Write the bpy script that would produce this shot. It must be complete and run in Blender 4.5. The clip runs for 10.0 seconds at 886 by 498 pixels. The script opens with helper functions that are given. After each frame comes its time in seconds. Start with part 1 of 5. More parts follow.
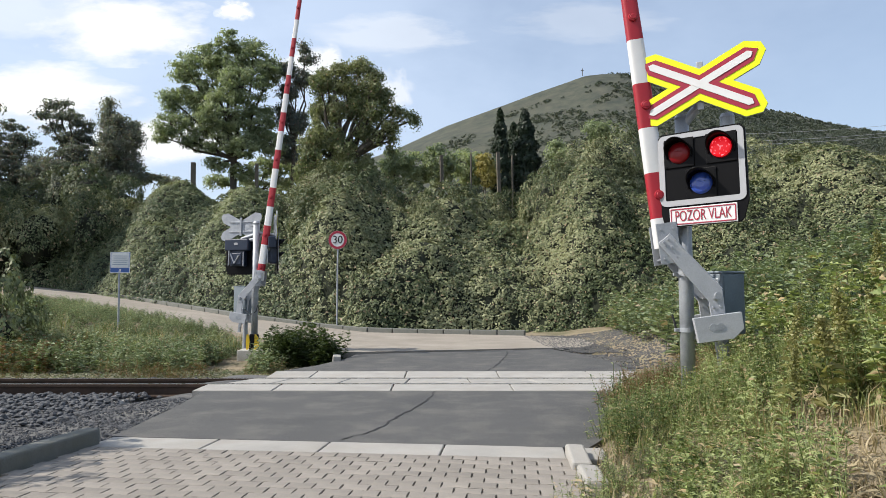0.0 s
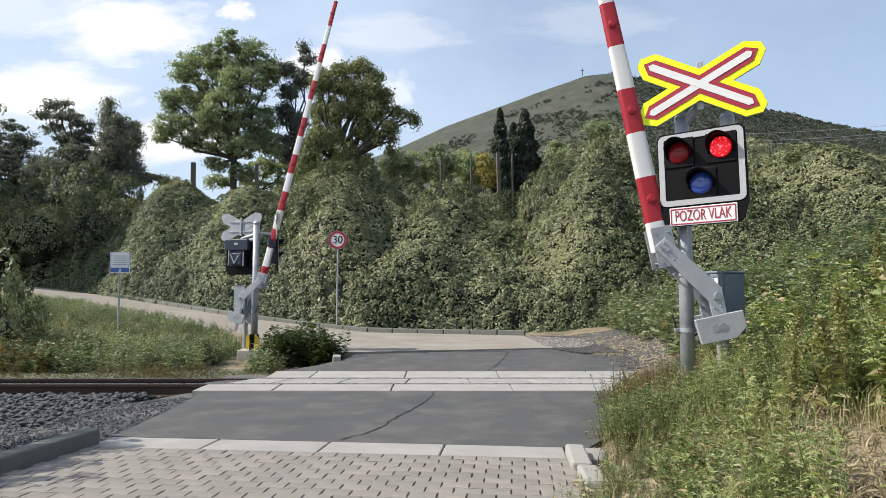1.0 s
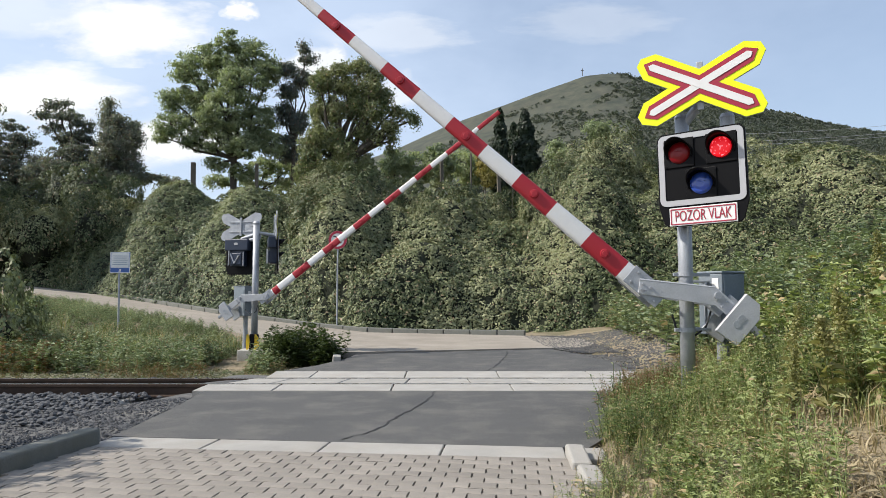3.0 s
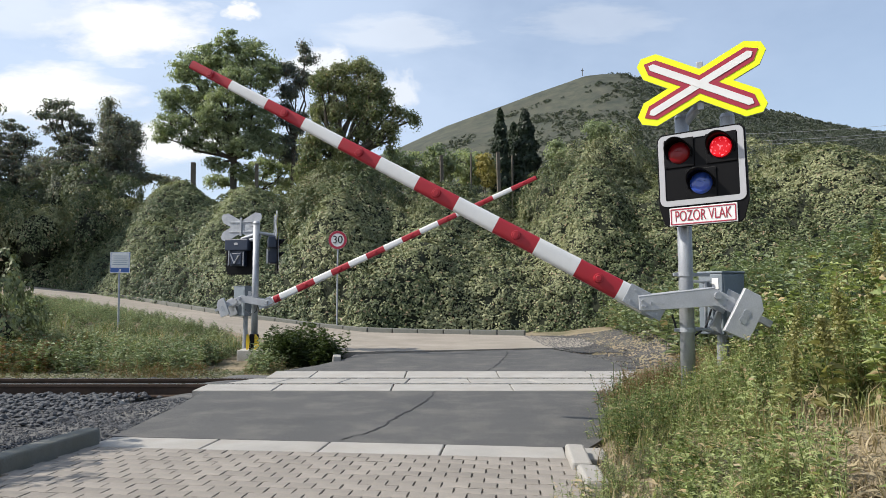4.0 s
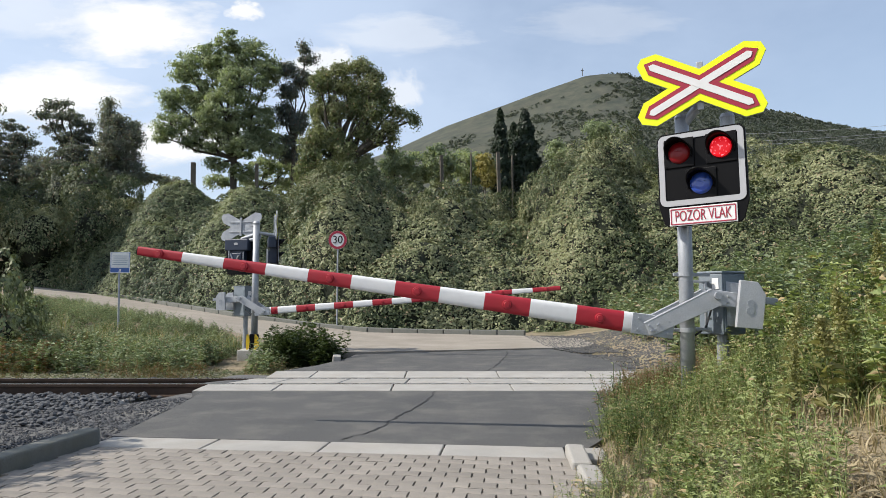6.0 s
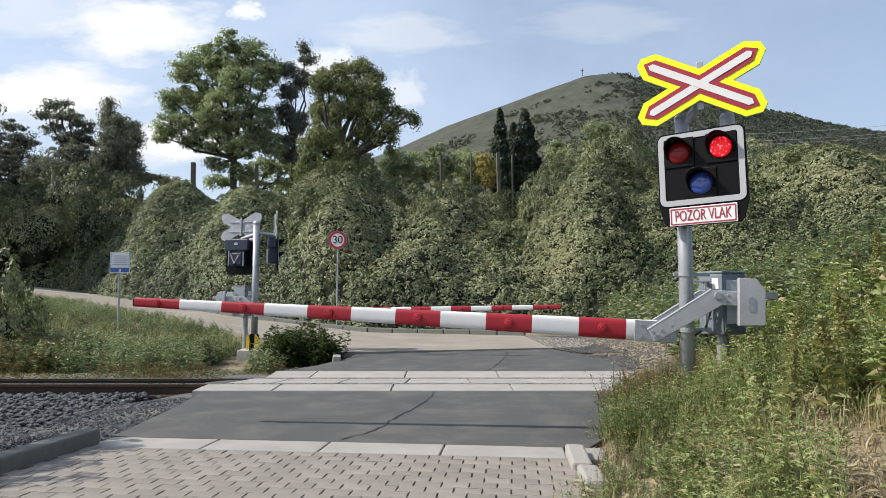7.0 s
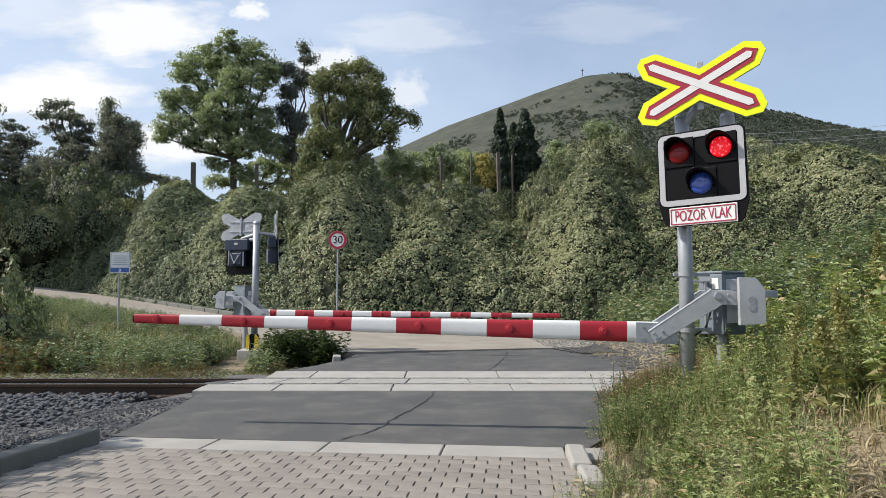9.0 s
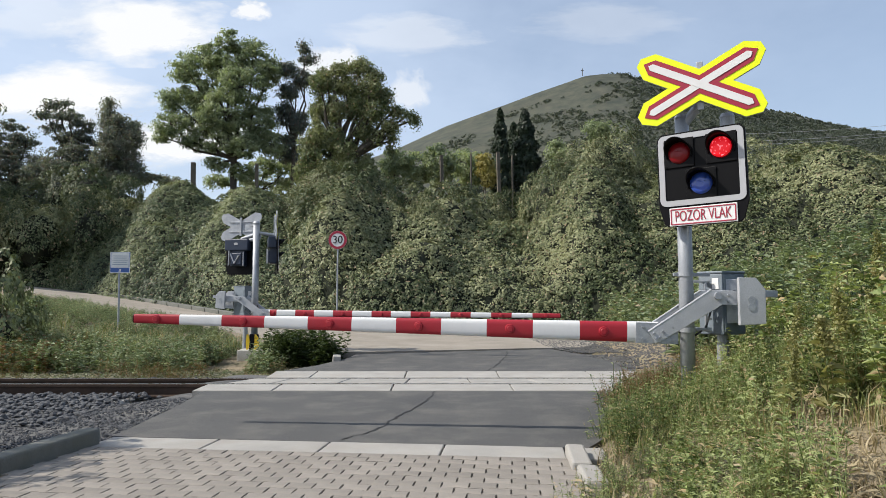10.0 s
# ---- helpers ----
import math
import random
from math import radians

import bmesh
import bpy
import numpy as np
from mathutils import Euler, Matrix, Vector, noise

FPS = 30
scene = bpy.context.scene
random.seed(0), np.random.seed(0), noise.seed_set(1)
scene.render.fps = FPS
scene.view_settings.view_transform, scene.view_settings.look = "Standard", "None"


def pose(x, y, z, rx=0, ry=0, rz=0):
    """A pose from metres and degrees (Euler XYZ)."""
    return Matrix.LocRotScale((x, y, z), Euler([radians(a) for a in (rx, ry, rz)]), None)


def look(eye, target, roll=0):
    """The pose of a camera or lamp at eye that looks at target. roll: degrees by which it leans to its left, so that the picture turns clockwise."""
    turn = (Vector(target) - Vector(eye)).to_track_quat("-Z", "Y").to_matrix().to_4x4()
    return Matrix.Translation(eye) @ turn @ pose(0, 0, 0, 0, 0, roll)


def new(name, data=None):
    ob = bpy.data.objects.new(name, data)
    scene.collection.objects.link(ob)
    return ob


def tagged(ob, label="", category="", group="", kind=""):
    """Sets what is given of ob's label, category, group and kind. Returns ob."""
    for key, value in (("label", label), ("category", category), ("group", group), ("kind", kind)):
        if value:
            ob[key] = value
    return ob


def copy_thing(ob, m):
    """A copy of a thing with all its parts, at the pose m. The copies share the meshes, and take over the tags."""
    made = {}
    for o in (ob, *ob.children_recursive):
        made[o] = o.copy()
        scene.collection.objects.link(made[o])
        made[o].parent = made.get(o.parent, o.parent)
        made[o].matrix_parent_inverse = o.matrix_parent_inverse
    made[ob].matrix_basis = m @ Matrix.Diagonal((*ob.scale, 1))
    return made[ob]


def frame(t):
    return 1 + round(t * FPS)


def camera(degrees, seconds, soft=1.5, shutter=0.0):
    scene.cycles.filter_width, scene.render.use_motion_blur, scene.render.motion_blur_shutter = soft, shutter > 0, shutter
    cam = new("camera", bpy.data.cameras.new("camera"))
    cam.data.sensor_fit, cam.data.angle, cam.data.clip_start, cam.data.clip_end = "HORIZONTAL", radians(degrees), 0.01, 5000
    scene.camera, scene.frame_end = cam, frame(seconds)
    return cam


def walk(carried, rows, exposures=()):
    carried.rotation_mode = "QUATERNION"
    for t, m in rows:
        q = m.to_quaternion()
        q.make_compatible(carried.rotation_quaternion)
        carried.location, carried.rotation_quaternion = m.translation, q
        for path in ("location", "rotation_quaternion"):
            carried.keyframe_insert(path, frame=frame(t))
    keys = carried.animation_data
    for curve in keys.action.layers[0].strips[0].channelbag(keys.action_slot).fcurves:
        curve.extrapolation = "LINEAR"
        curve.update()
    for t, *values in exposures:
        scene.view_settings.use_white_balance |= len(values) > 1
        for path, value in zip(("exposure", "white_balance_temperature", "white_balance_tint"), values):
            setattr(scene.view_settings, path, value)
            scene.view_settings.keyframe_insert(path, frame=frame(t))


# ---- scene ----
# ---- camera: a tripod, one fixed view ----
cam = camera(66, 10.0, 0.75)
TILT = math.degrees(math.atan(90 / 1207))
STAND = pose(0, 0, 1.14, 90 + TILT, 0, 0)
walk(cam, [(0, STAND), (10, STAND)], [(0, 0.22), (3, 0.20), (7, 0.13), (10, 0.10)])

# ---- light ----
SUN_ELEV, SUN_AZ = radians(43), radians(-97)     # azimuth from +y, clockwise seen from above
sun_dir = Vector((math.cos(SUN_ELEV) * math.sin(SUN_AZ), math.cos(SUN_ELEV) * math.cos(SUN_AZ), math.sin(SUN_ELEV)))
world = bpy.data.worlds.new("sky")
scene.world = world
world.use_nodes = True
wn = world.node_tree.nodes
sky = wn.new("ShaderNodeTexSky")
sky.sky_type, sky.sun_disc = "NISHITA", False
sky.sun_elevation, sky.sun_rotation = SUN_ELEV, SUN_AZ
sky.air_density, sky.dust_density, sky.ozone_density = 1.0, 2.2, 1.3
wn["Background"].inputs["Strength"].default_value = 0.14
wl = world.node_tree.links
sun = new("sun", bpy.data.lights.new("sun", "SUN"))
sun.data.energy, sun.data.angle, sun.data.color = 4.9, radians(0.6), (1.0, 0.94, 0.84)
sun.matrix_world = look(sun_dir * 50, (0, 0, 0))

# ---- materials ----
def nodes_of(name):
    m = bpy.data.materials.new(name)
    m.use_nodes = True
    return m, m.node_tree.nodes, m.node_tree.links, m.node_tree.nodes["Principled BSDF"]


def noise_tex(n, l, scale, detail=4, rough=0.6, coord="Object", stretch=(1, 1, 1)):
    tc, mp, tx = n.new("ShaderNodeTexCoord"), n.new("ShaderNodeMapping"), n.new("ShaderNodeTexNoise")
    mp.inputs["Scale"].default_value = stretch
    l.new(tc.outputs[coord], mp.inputs["Vector"])
    l.new(mp.outputs[0], tx.inputs["Vector"])
    tx.inputs["Scale"].default_value, tx.inputs["Detail"].default_value, tx.inputs["Roughness"].default_value = scale, detail, rough
    return tx.outputs["Fac"]


def ramp(n, l, fac, stops):
    r = n.new("ShaderNodeValToRGB")
    while len(r.color_ramp.elements) < len(stops):
        r.color_ramp.elements.new(0.5)
    for e, (p, c) in zip(r.color_ramp.elements, stops):
        e.position, e.color = p, (*c, 1)
    l.new(fac, r.inputs[0])
    return r.outputs[0]


def mix(n, l, fac, a, b, mode="MIX"):
    m = n.new("ShaderNodeMix")
    m.data_type, m.blend_type = "RGBA", mode
    for sock, v in ((m.inputs[0], fac), (m.inputs[6], a), (m.inputs[7], b)):
        if hasattr(v, "is_linked"):
            l.new(v, sock)
        else:
            sock.default_value = v if isinstance(v, (int, float)) else (*v, 1)
    return m.outputs[2]


def mth(n, l, op, a, b=0.0):
    m = n.new("ShaderNodeMath")
    m.operation = op
    for sock, v in ((m.inputs[0], a), (m.inputs[1], b)):
        if hasattr(v, "is_linked"):
            l.new(v, sock)
        else:
            sock.default_value = v
    return m.outputs[0]


# thin high cloud over the whole sky
veil = noise_tex(wn, wl, 1.6, 6, 0.6, "Generated", (1, 1, 2.2))
veil = ramp(wn, wl, veil, ((0.36, (0.40, 0.40, 0.40)), (0.64, (0.82, 0.82, 0.82))))
split, where = wn.new("ShaderNodeSeparateXYZ"), wn.new("ShaderNodeTexCoord")
wl.new(where.outputs["Generated"], split.inputs[0])
thin = ramp(wn, wl, mth(wn, wl, "ADD", mth(wn, wl, "MULTIPLY", split.outputs[0], 0.5), 0.5), ((0.28, (1, 1, 1)), (0.76, (0.42, 0.42, 0.42))))
veil = mix(wn, wl, 1.0, veil, thin, "MULTIPLY")
wl.new(mix(wn, wl, veil, sky.outputs[0], (4.8, 5.65, 7.0)), wn["Background"].inputs["Color"])


def surface(name, a, b, scale=8, fine=80, rough=0.8, metal=0.0, bump=0.2, dirt=None, dirt_scale=1.5, dirt_amount=0.4, vary=0.0, coord="Object", stretch=(1, 1, 1)):
    """Two colours by a broad noise, a fine grain, stains, and fine relief."""
    m, n, l, p = nodes_of(name)
    big = noise_tex(n, l, scale, 5, 0.6, coord, stretch)
    small = noise_tex(n, l, fine, 3, 0.7, coord, stretch)
    c = ramp(n, l, big, ((0.3, a), (0.7, b)))
    c = mix(n, l, 0.35, c, ramp(n, l, small, ((0.3, (0.62, 0.62, 0.62)), (0.7, (1.25, 1.25, 1.25)))), "MULTIPLY")
    if dirt:
        d = noise_tex(n, l, dirt_scale, 6, 0.65, coord)
        c = mix(n, l, mth(n, l, "MULTIPLY", ramp(n, l, d, ((0.48, (0, 0, 0)), (0.68, (1, 1, 1)))), dirt_amount), c, dirt)
    if vary:
        oi = n.new("ShaderNodeObjectInfo")
        v = mth(n, l, "ADD", mth(n, l, "MULTIPLY", oi.outputs["Random"], vary), 1 - vary / 2)
        cc = n.new("ShaderNodeCombineColor")
        for i in range(3):
            l.new(v, cc.inputs[i])
        c = mix(n, l, 1.0, c, cc.outputs[0], "MULTIPLY")
    l.new(c, p.inputs["Base Color"])
    p.inputs["Metallic"].default_value = metal
    rr = mth(n, l, "ADD", mth(n, l, "MULTIPLY", big, 0.25), rough - 0.12)
    l.new(rr, p.inputs["Roughness"])
    bp = n.new("ShaderNodeBump")
    bp.inputs["Strength"].default_value, bp.inputs["Distance"].default_value = bump, 0.01
    l.new(small, bp.inputs["Height"])
    l.new(bp.outputs[0], p.inputs["Normal"])
    return m


def leaf_material(name, dark, mid, light, patch=0.35, dry=None, dry_amount=0.0, through_amount=0.3, per_object=0.25, leafwise=0.24):
    """Leaf colour by leaf, by patch and by plant, with light passing through."""
    m, n, l, p = nodes_of(name)
    geo = n.new("ShaderNodeNewGeometry")
    oi = n.new("ShaderNodeObjectInfo")
    tx = n.new("ShaderNodeTexNoise")
    l.new(geo.outputs["Position"], tx.inputs["Vector"])
    tx.inputs["Scale"].default_value, tx.inputs["Detail"].default_value = patch, 4
    f = mth(n, l, "ADD", mth(n, l, "MULTIPLY", geo.outputs["Random Per Island"], leafwise), mth(n, l, "MULTIPLY", tx.outputs["Fac"], 0.95))
    f = mth(n, l, "ADD", f, mth(n, l, "MULTIPLY", mth(n, l, "SUBTRACT", oi.outputs["Random"], 0.5), per_object))
    c = ramp(n, l, f, ((0.33, dark), (0.58, mid), (0.84, light)))
    if dry:
        k = mth(n, l, "FRACT", mth(n, l, "MULTIPLY", geo.outputs["Random Per Island"], 37.0))
        c = mix(n, l, mth(n, l, "LESS_THAN", k, dry_amount), c, dry)
    l.new(c, p.inputs["Base Color"])
    p.inputs["Roughness"].default_value = 0.5
    p.inputs["Specular IOR Level"].default_value = 0.35
    tr = n.new("ShaderNodeBsdfTranslucent")
    l.new(mix(n, l, 1.0, c, (1.2, 1.28, 0.72), "MULTIPLY"), tr.inputs["Color"])
    ms = n.new("ShaderNodeMixShader")
    ms.inputs[0].default_value = through_amount
    l.new(p.outputs[0], ms.inputs[1])
    l.new(tr.outputs[0], ms.inputs[2])
    l.new(ms.outputs[0], n["Material Output"].inputs["Surface"])
    return m


def paint(name, col, rough=0.4, metal=0.0, coat=0.0, glow=0.0, spec=0.5):
    m, n, l, p = nodes_of(name)
    nz = noise_tex(n, l, 9, 5, 0.65)
    fine = noise_tex(n, l, 120, 2, 0.6)
    c = mix(n, l, mth(n, l, "MULTIPLY", ramp(n, l, nz, ((0.45, (0, 0, 0)), (0.8, (1, 1, 1)))), 0.35), col, tuple(x * 0.7 + 0.02 * min(1, max(col) * 5) for x in col))
    l.new(c, p.inputs["Base Color"])
    l.new(mth(n, l, "ADD", mth(n, l, "MULTIPLY", nz, 0.2), rough - 0.1), p.inputs["Roughness"])
    p.inputs["Metallic"].default_value = metal
    p.inputs["Coat Weight"].default_value = coat
    p.inputs["Specular IOR Level"].default_value = spec
    bp = n.new("ShaderNodeBump")
    bp.inputs["Strength"].default_value, bp.inputs["Distance"].default_value = 0.08, 0.004
    l.new(fine, bp.inputs["Height"])
    l.new(bp.outputs[0], p.inputs["Normal"])
    if glow:
        p.inputs["Emission Color"].default_value = (*col, 1)
        p.inputs["Emission Strength"].default_value = glow
    return m


M_SOIL = surface("dry_soil", (0.17, 0.135, 0.085), (0.27, 0.22, 0.145), 1.4, 30, 0.95, 0, 0.8, (0.08, 0.09, 0.035), 0.6, 0.7)
M_ASPHALT = surface("asphalt", (0.062, 0.062, 0.062), (0.092, 0.09, 0.088), 1.1, 140, 0.88, 0, 0.35, (0.17, 0.16, 0.14), 2.2, 0.35)
M_GRAVELROAD = surface("sandy_road", (0.23, 0.20, 0.165), (0.33, 0.295, 0.25), 0.9, 60, 0.92, 0, 0.4, (0.24, 0.21, 0.17), 0.5, 0.5)
M_GRIT = surface("grey_grit", (0.055, 0.055, 0.058), (0.12, 0.12, 0.12), 5, 55, 0.95, 0, 0.9, (0.24, 0.22, 0.18), 2.0, 0.35)
M_STONE = surface("ballast_stone", (0.02, 0.022, 0.026), (0.13, 0.133, 0.14), 9, 60, 0.85, 0, 0.5)
M_CONCRETE = surface("concrete", (0.42, 0.40, 0.36), (0.52, 0.50, 0.46), 3, 90, 0.9, 0, 0.3, (0.24, 0.22, 0.19), 2.5, 0.4, 0.12)
M_KERB = surface("old_concrete", (0.12, 0.127, 0.115), (0.19, 0.19, 0.17), 4, 80, 0.92, 0, 0.4, (0.12, 0.12, 0.09), 2.2, 0.5)
M_SLAB = surface("pale_concrete", (0.28, 0.27, 0.25), (0.36, 0.345, 0.32), 2.5, 110, 0.9, 0, 0.25, (0.30, 0.27, 0.23), 1.6, 0.4, 0.1)
M_PAVER = surface("paver_concrete", (0.205, 0.185, 0.163), (0.285, 0.258, 0.226), 5, 150, 0.92, 0, 0.35, (0.25, 0.215, 0.172), 1.2, 0.5, 0.24)
M_JOINT = surface("joint_sand", (0.13, 0.11, 0.09), (0.2, 0.17, 0.13), 8, 90, 0.97, 0, 0.5)
M_RAIL = surface("rusty_steel", (0.035, 0.022, 0.016), (0.075, 0.045, 0.03), 6, 60, 0.7, 0.3, 0.3)
M_RAILTOP = paint("polished_steel", (0.5, 0.5, 0.5), 0.28, 1.0)
M_RUBBER = paint("black_rubber", (0.018, 0.018, 0.019), 0.75)
M_GALV = surface("galvanised_steel", (0.29, 0.305, 0.335), (0.40, 0.42, 0.45), 7, 120, 0.5, 0.35, 0.1)
M_ALU = surface("grey_paint", (0.36, 0.37, 0.395), (0.45, 0.46, 0.485), 5, 90, 0.45, 0.1, 0.1)
M_BOX = surface("slate_grey_paint", (0.13, 0.16, 0.19), (0.18, 0.21, 0.24), 4, 90, 0.55, 0.0, 0.1)
M_RED = paint("red_paint", (0.34, 0.010, 0.022), 0.5)
M_WHITE = paint("white_paint", (0.70, 0.70, 0.70), 0.4)
M_RIM = paint("reflective_rim", (0.38, 0.385, 0.41), 0.45)
M_YELLOW = paint("fluorescent_yellow", (0.82, 0.95, 0.0), 0.45)
M_SIGNRED = paint("sign_red", (0.33, 0.018, 0.045), 0.45)
M_BLACK = paint("black_plastic", (0.004, 0.004, 0.005), 0.45, spec=0.12)
M_NAVY = paint("blue_black_plastic", (0.014, 0.024, 0.05), 0.4)
M_BLUE = paint("sign_blue", (0.05, 0.12, 0.36), 0.45)
M_PRINT = paint("faded_print", (0.30, 0.34, 0.42), 0.6)
M_YELLOWDARK = paint("warning_yellow", (0.75, 0.5, 0.02), 0.45)
M_LENSRED = paint("red_lens", (0.20, 0.004, 0.008), 0.3, coat=0.15, spec=0.25)
M_LENSBLUE = paint("blue_lens", (0.03, 0.08, 0.42), 0.25, coat=0.6)
M_LIT = paint("lit_red", (0.9, 0.008, 0.02), 0.4, glow=0.45)
M_HOT = paint("lit_red_facet", (1.0, 0.14, 0.17), 0.4, glow=0.85)
M_BARK = surface("bark", (0.045, 0.038, 0.03), (0.10, 0.085, 0.065), 9, 50, 0.95, 0, 0.9, stretch=(1, 1, 0.25))
M_POST = surface("weathered_wood", (0.08, 0.07, 0.055), (0.16, 0.14, 0.115), 6, 60, 0.95, 0, 0.6, stretch=(1, 1, 0.2))
M_IVY = leaf_material("creeper_leaves", (0.03, 0.046, 0.018), (0.085, 0.112, 0.047), (0.30, 0.31, 0.17), 0.32, (0.28, 0.21, 0.13), 0.04, 0.12, 0.2, 0.3)
M_IVYTREE = leaf_material("tree_creeper_leaves", (0.07, 0.095, 0.05), (0.15, 0.18, 0.09), (0.33, 0.34, 0.20), 0.5, (0.26, 0.2, 0.13), 0.05, 0.36, 0.2, 0.32)
# leaf colour for the left bank: its shade is put in, lightest tone held down
M_SHADELEAF = leaf_material("shade_toned_leaves", (0.036, 0.055, 0.032), (0.085, 0.115, 0.06), (0.25, 0.275, 0.145), 0.35, (0.2, 0.15, 0.09), 0.03, 0.18, 0.25, 0.3)
M_TREE = leaf_material("tree_leaves", (0.10, 0.138, 0.094), (0.20, 0.245, 0.15), (0.34, 0.38, 0.24), 0.5, None, 0, 0.44, 0.2, 0.36)
# dull leaves, lifted and bluish: the haze on the left is put into the colour
M_TREEHAZED = leaf_material("dull_hazed_leaves", (0.085, 0.104, 0.106), (0.14, 0.16, 0.15), (0.24, 0.255, 0.215), 0.5, (0.19, 0.15, 0.14), 0.12, 0.4, 0.25, 0.36)
M_CONIFER = leaf_material("conifer_needles", (0.01, 0.02, 0.012), (0.02, 0.036, 0.018), (0.035, 0.055, 0.024), 0.8, None, 0, 0.1)
M_YELLOWLEAF = leaf_material("yellow_leaves", (0.12, 0.12, 0.035), (0.24, 0.21, 0.06), (0.36, 0.31, 0.10), 0.8)
M_WEED = leaf_material("weed_leaves", (0.038, 0.06, 0.018), (0.135, 0.185, 0.056), (0.36, 0.40, 0.18), 1.2, (0.40, 0.31, 0.18), 0.12, 0.25, 0.25, 0.4)
M_WEEDPALE = leaf_material("pale_weed_leaves", (0.07, 0.098, 0.055), (0.20, 0.25, 0.14), (0.40, 0.435, 0.28), 0.9, (0.32, 0.25, 0.17), 0.08, 0.25, 0.25, 0.36)
M_GRASS = leaf_material("grass_blades", (0.06, 0.08, 0.025), (0.135, 0.165, 0.055), (0.28, 0.29, 0.13), 1.0, (0.46, 0.37, 0.22), 0.28, 0.3, 0.25, 0.4)
M_RUSSET = leaf_material("russet_weeds", (0.10, 0.06, 0.03), (0.20, 0.12, 0.06), (0.28, 0.19, 0.09), 1.2, (0.10, 0.14, 0.04), 0.3)
# near-black: the shade deep between the leaves, put into the colour
M_CORE = surface("crease_shade", (0.010, 0.013, 0.006), (0.022, 0.028, 0.012), 3, 20, 0.95, 0, 1.0)
M_HILL = surface("hill_scrub", (0.026, 0.034, 0.026), (0.076, 0.08, 0.056), 0.11, 0.8, 0.95, 0, 0.3, (0.11, 0.097, 0.07), 0.05, 0.3)
M_HILLTREE = leaf_material("far_scrub_leaves", (0.04, 0.054, 0.043), (0.062, 0.078, 0.06), (0.095, 0.11, 0.08), 0.03, None, 0, 0.2, 0.25, 0.4)

# ---- mesh helpers ----
def part(name, bm, material, parent=None, label="", smooth=False):
    me = bpy.data.meshes.new(name)
    bmesh.ops.recalc_face_normals(bm, faces=bm.faces)
    bm.to_mesh(me)
    bm.free()
    me.materials.append(material)
    if smooth:
        for p in me.polygons:
            p.use_smooth = len(p.vertices) <= 4
    ob = new(name, me)
    ob.parent = parent
    return tagged(ob, label)


def thing(name, m, label, category, group="", kind=""):
    ob = new(name)
    ob.empty_display_size = 0.1
    ob.matrix_basis = m
    return tagged(ob, label, category, group, kind)


def add_box(bm, c, s, bevel=0.0, rot=None):
    """A box with centre c and full sizes s; its edges rounded off by bevel."""
    r = bmesh.ops.create_cube(bm, size=1)
    vs = r["verts"]
    bmesh.ops.scale(bm, vec=s, verts=vs)
    if bevel:
        es = list({e for v in vs for e in v.link_edges})
        out = bmesh.ops.bevel(bm, geom=es, offset=bevel, segments=2, affect="EDGES", profile=0.5)
        vs = list({v for f in out["faces"] for v in f.verts} | {v for v in vs if v.is_valid})
    if rot:
        bmesh.ops.rotate(bm, verts=vs, matrix=rot.to_3x3())
    bmesh.ops.translate(bm, vec=c, verts=vs)
    return bm


def box(c, s, bevel=0.0, rot=None):
    return add_box(bmesh.new(), c, s, bevel, rot)


def add_rod(bm, a, b, r0, r1=None, seg=14):
    a, b = Vector(a), Vector(b)
    r1 = r0 if r1 is None else r1
    q = (b - a).to_track_quat("Z", "Y").to_matrix().to_4x4()
    bmesh.ops.create_cone(bm, cap_ends=True, segments=seg, radius1=r0, radius2=r1, depth=(b - a).length,
                          matrix=Matrix.Translation((a + b) / 2) @ q)
    return bm


def rod(a, b, r0, r1=None, seg=14):
    return add_rod(bmesh.new(), a, b, r0, r1, seg)


def add_plate(bm, outline, y0, y1, bevel=0.0):
    """A plate whose outline lies in x and z, from y0 to y1 in depth."""
    vs = [bm.verts.new((x, y0, z)) for x, z in outline]
    f = bm.faces.new(vs)
    ex = bmesh.ops.extrude_face_region(bm, geom=[f])
    nv = [g for g in ex["geom"] if isinstance(g, bmesh.types.BMVert)]
    bmesh.ops.translate(bm, vec=(0, y1 - y0, 0), verts=nv)
    if bevel:
        es = list({e for v in vs + nv for e in v.link_edges})
        bmesh.ops.bevel(bm, geom=es, offset=bevel, segments=1, affect="EDGES")
    return bm


def plate(outline, y0, y1, bevel=0.0):
    return add_plate(bmesh.new(), outline, y0, y1, bevel)


def round_rect(w, h, r, cx=0, cz=0, n=5):
    pts = []
    for i, (sx, sz) in enumerate(((1, 1), (-1, 1), (-1, -1), (1, -1))):
        for k in range(n + 1):
            a = radians(90 * i + 90 * k / n)
            pts.append((cx + sx * (w / 2 - r) + r * math.cos(a), cz + sz * (h / 2 - r) + r * math.sin(a)))
    return pts


def circle(r, cx=0, cz=0, n=28):
    return [(cx + r * math.cos(2 * math.pi * k / n), cz + r * math.sin(2 * math.pi * k / n)) for k in range(n)]


def ring(outer, inner, y0, y1):
    """A flat frame between two outlines of equally many points."""
    bm = bmesh.new()
    rows = [[bm.verts.new((x, y, z)) for x, z in o] for o, y in ((outer, y0), (outer, y1), (inner, y1), (inner, y0))]
    k = len(outer)
    for a, b in zip(rows, rows[1:] + rows[:1]):
        for i in range(k):
            bm.faces.new((a[i], a[(i + 1) % k], b[(i + 1) % k], b[i]))
    return bm


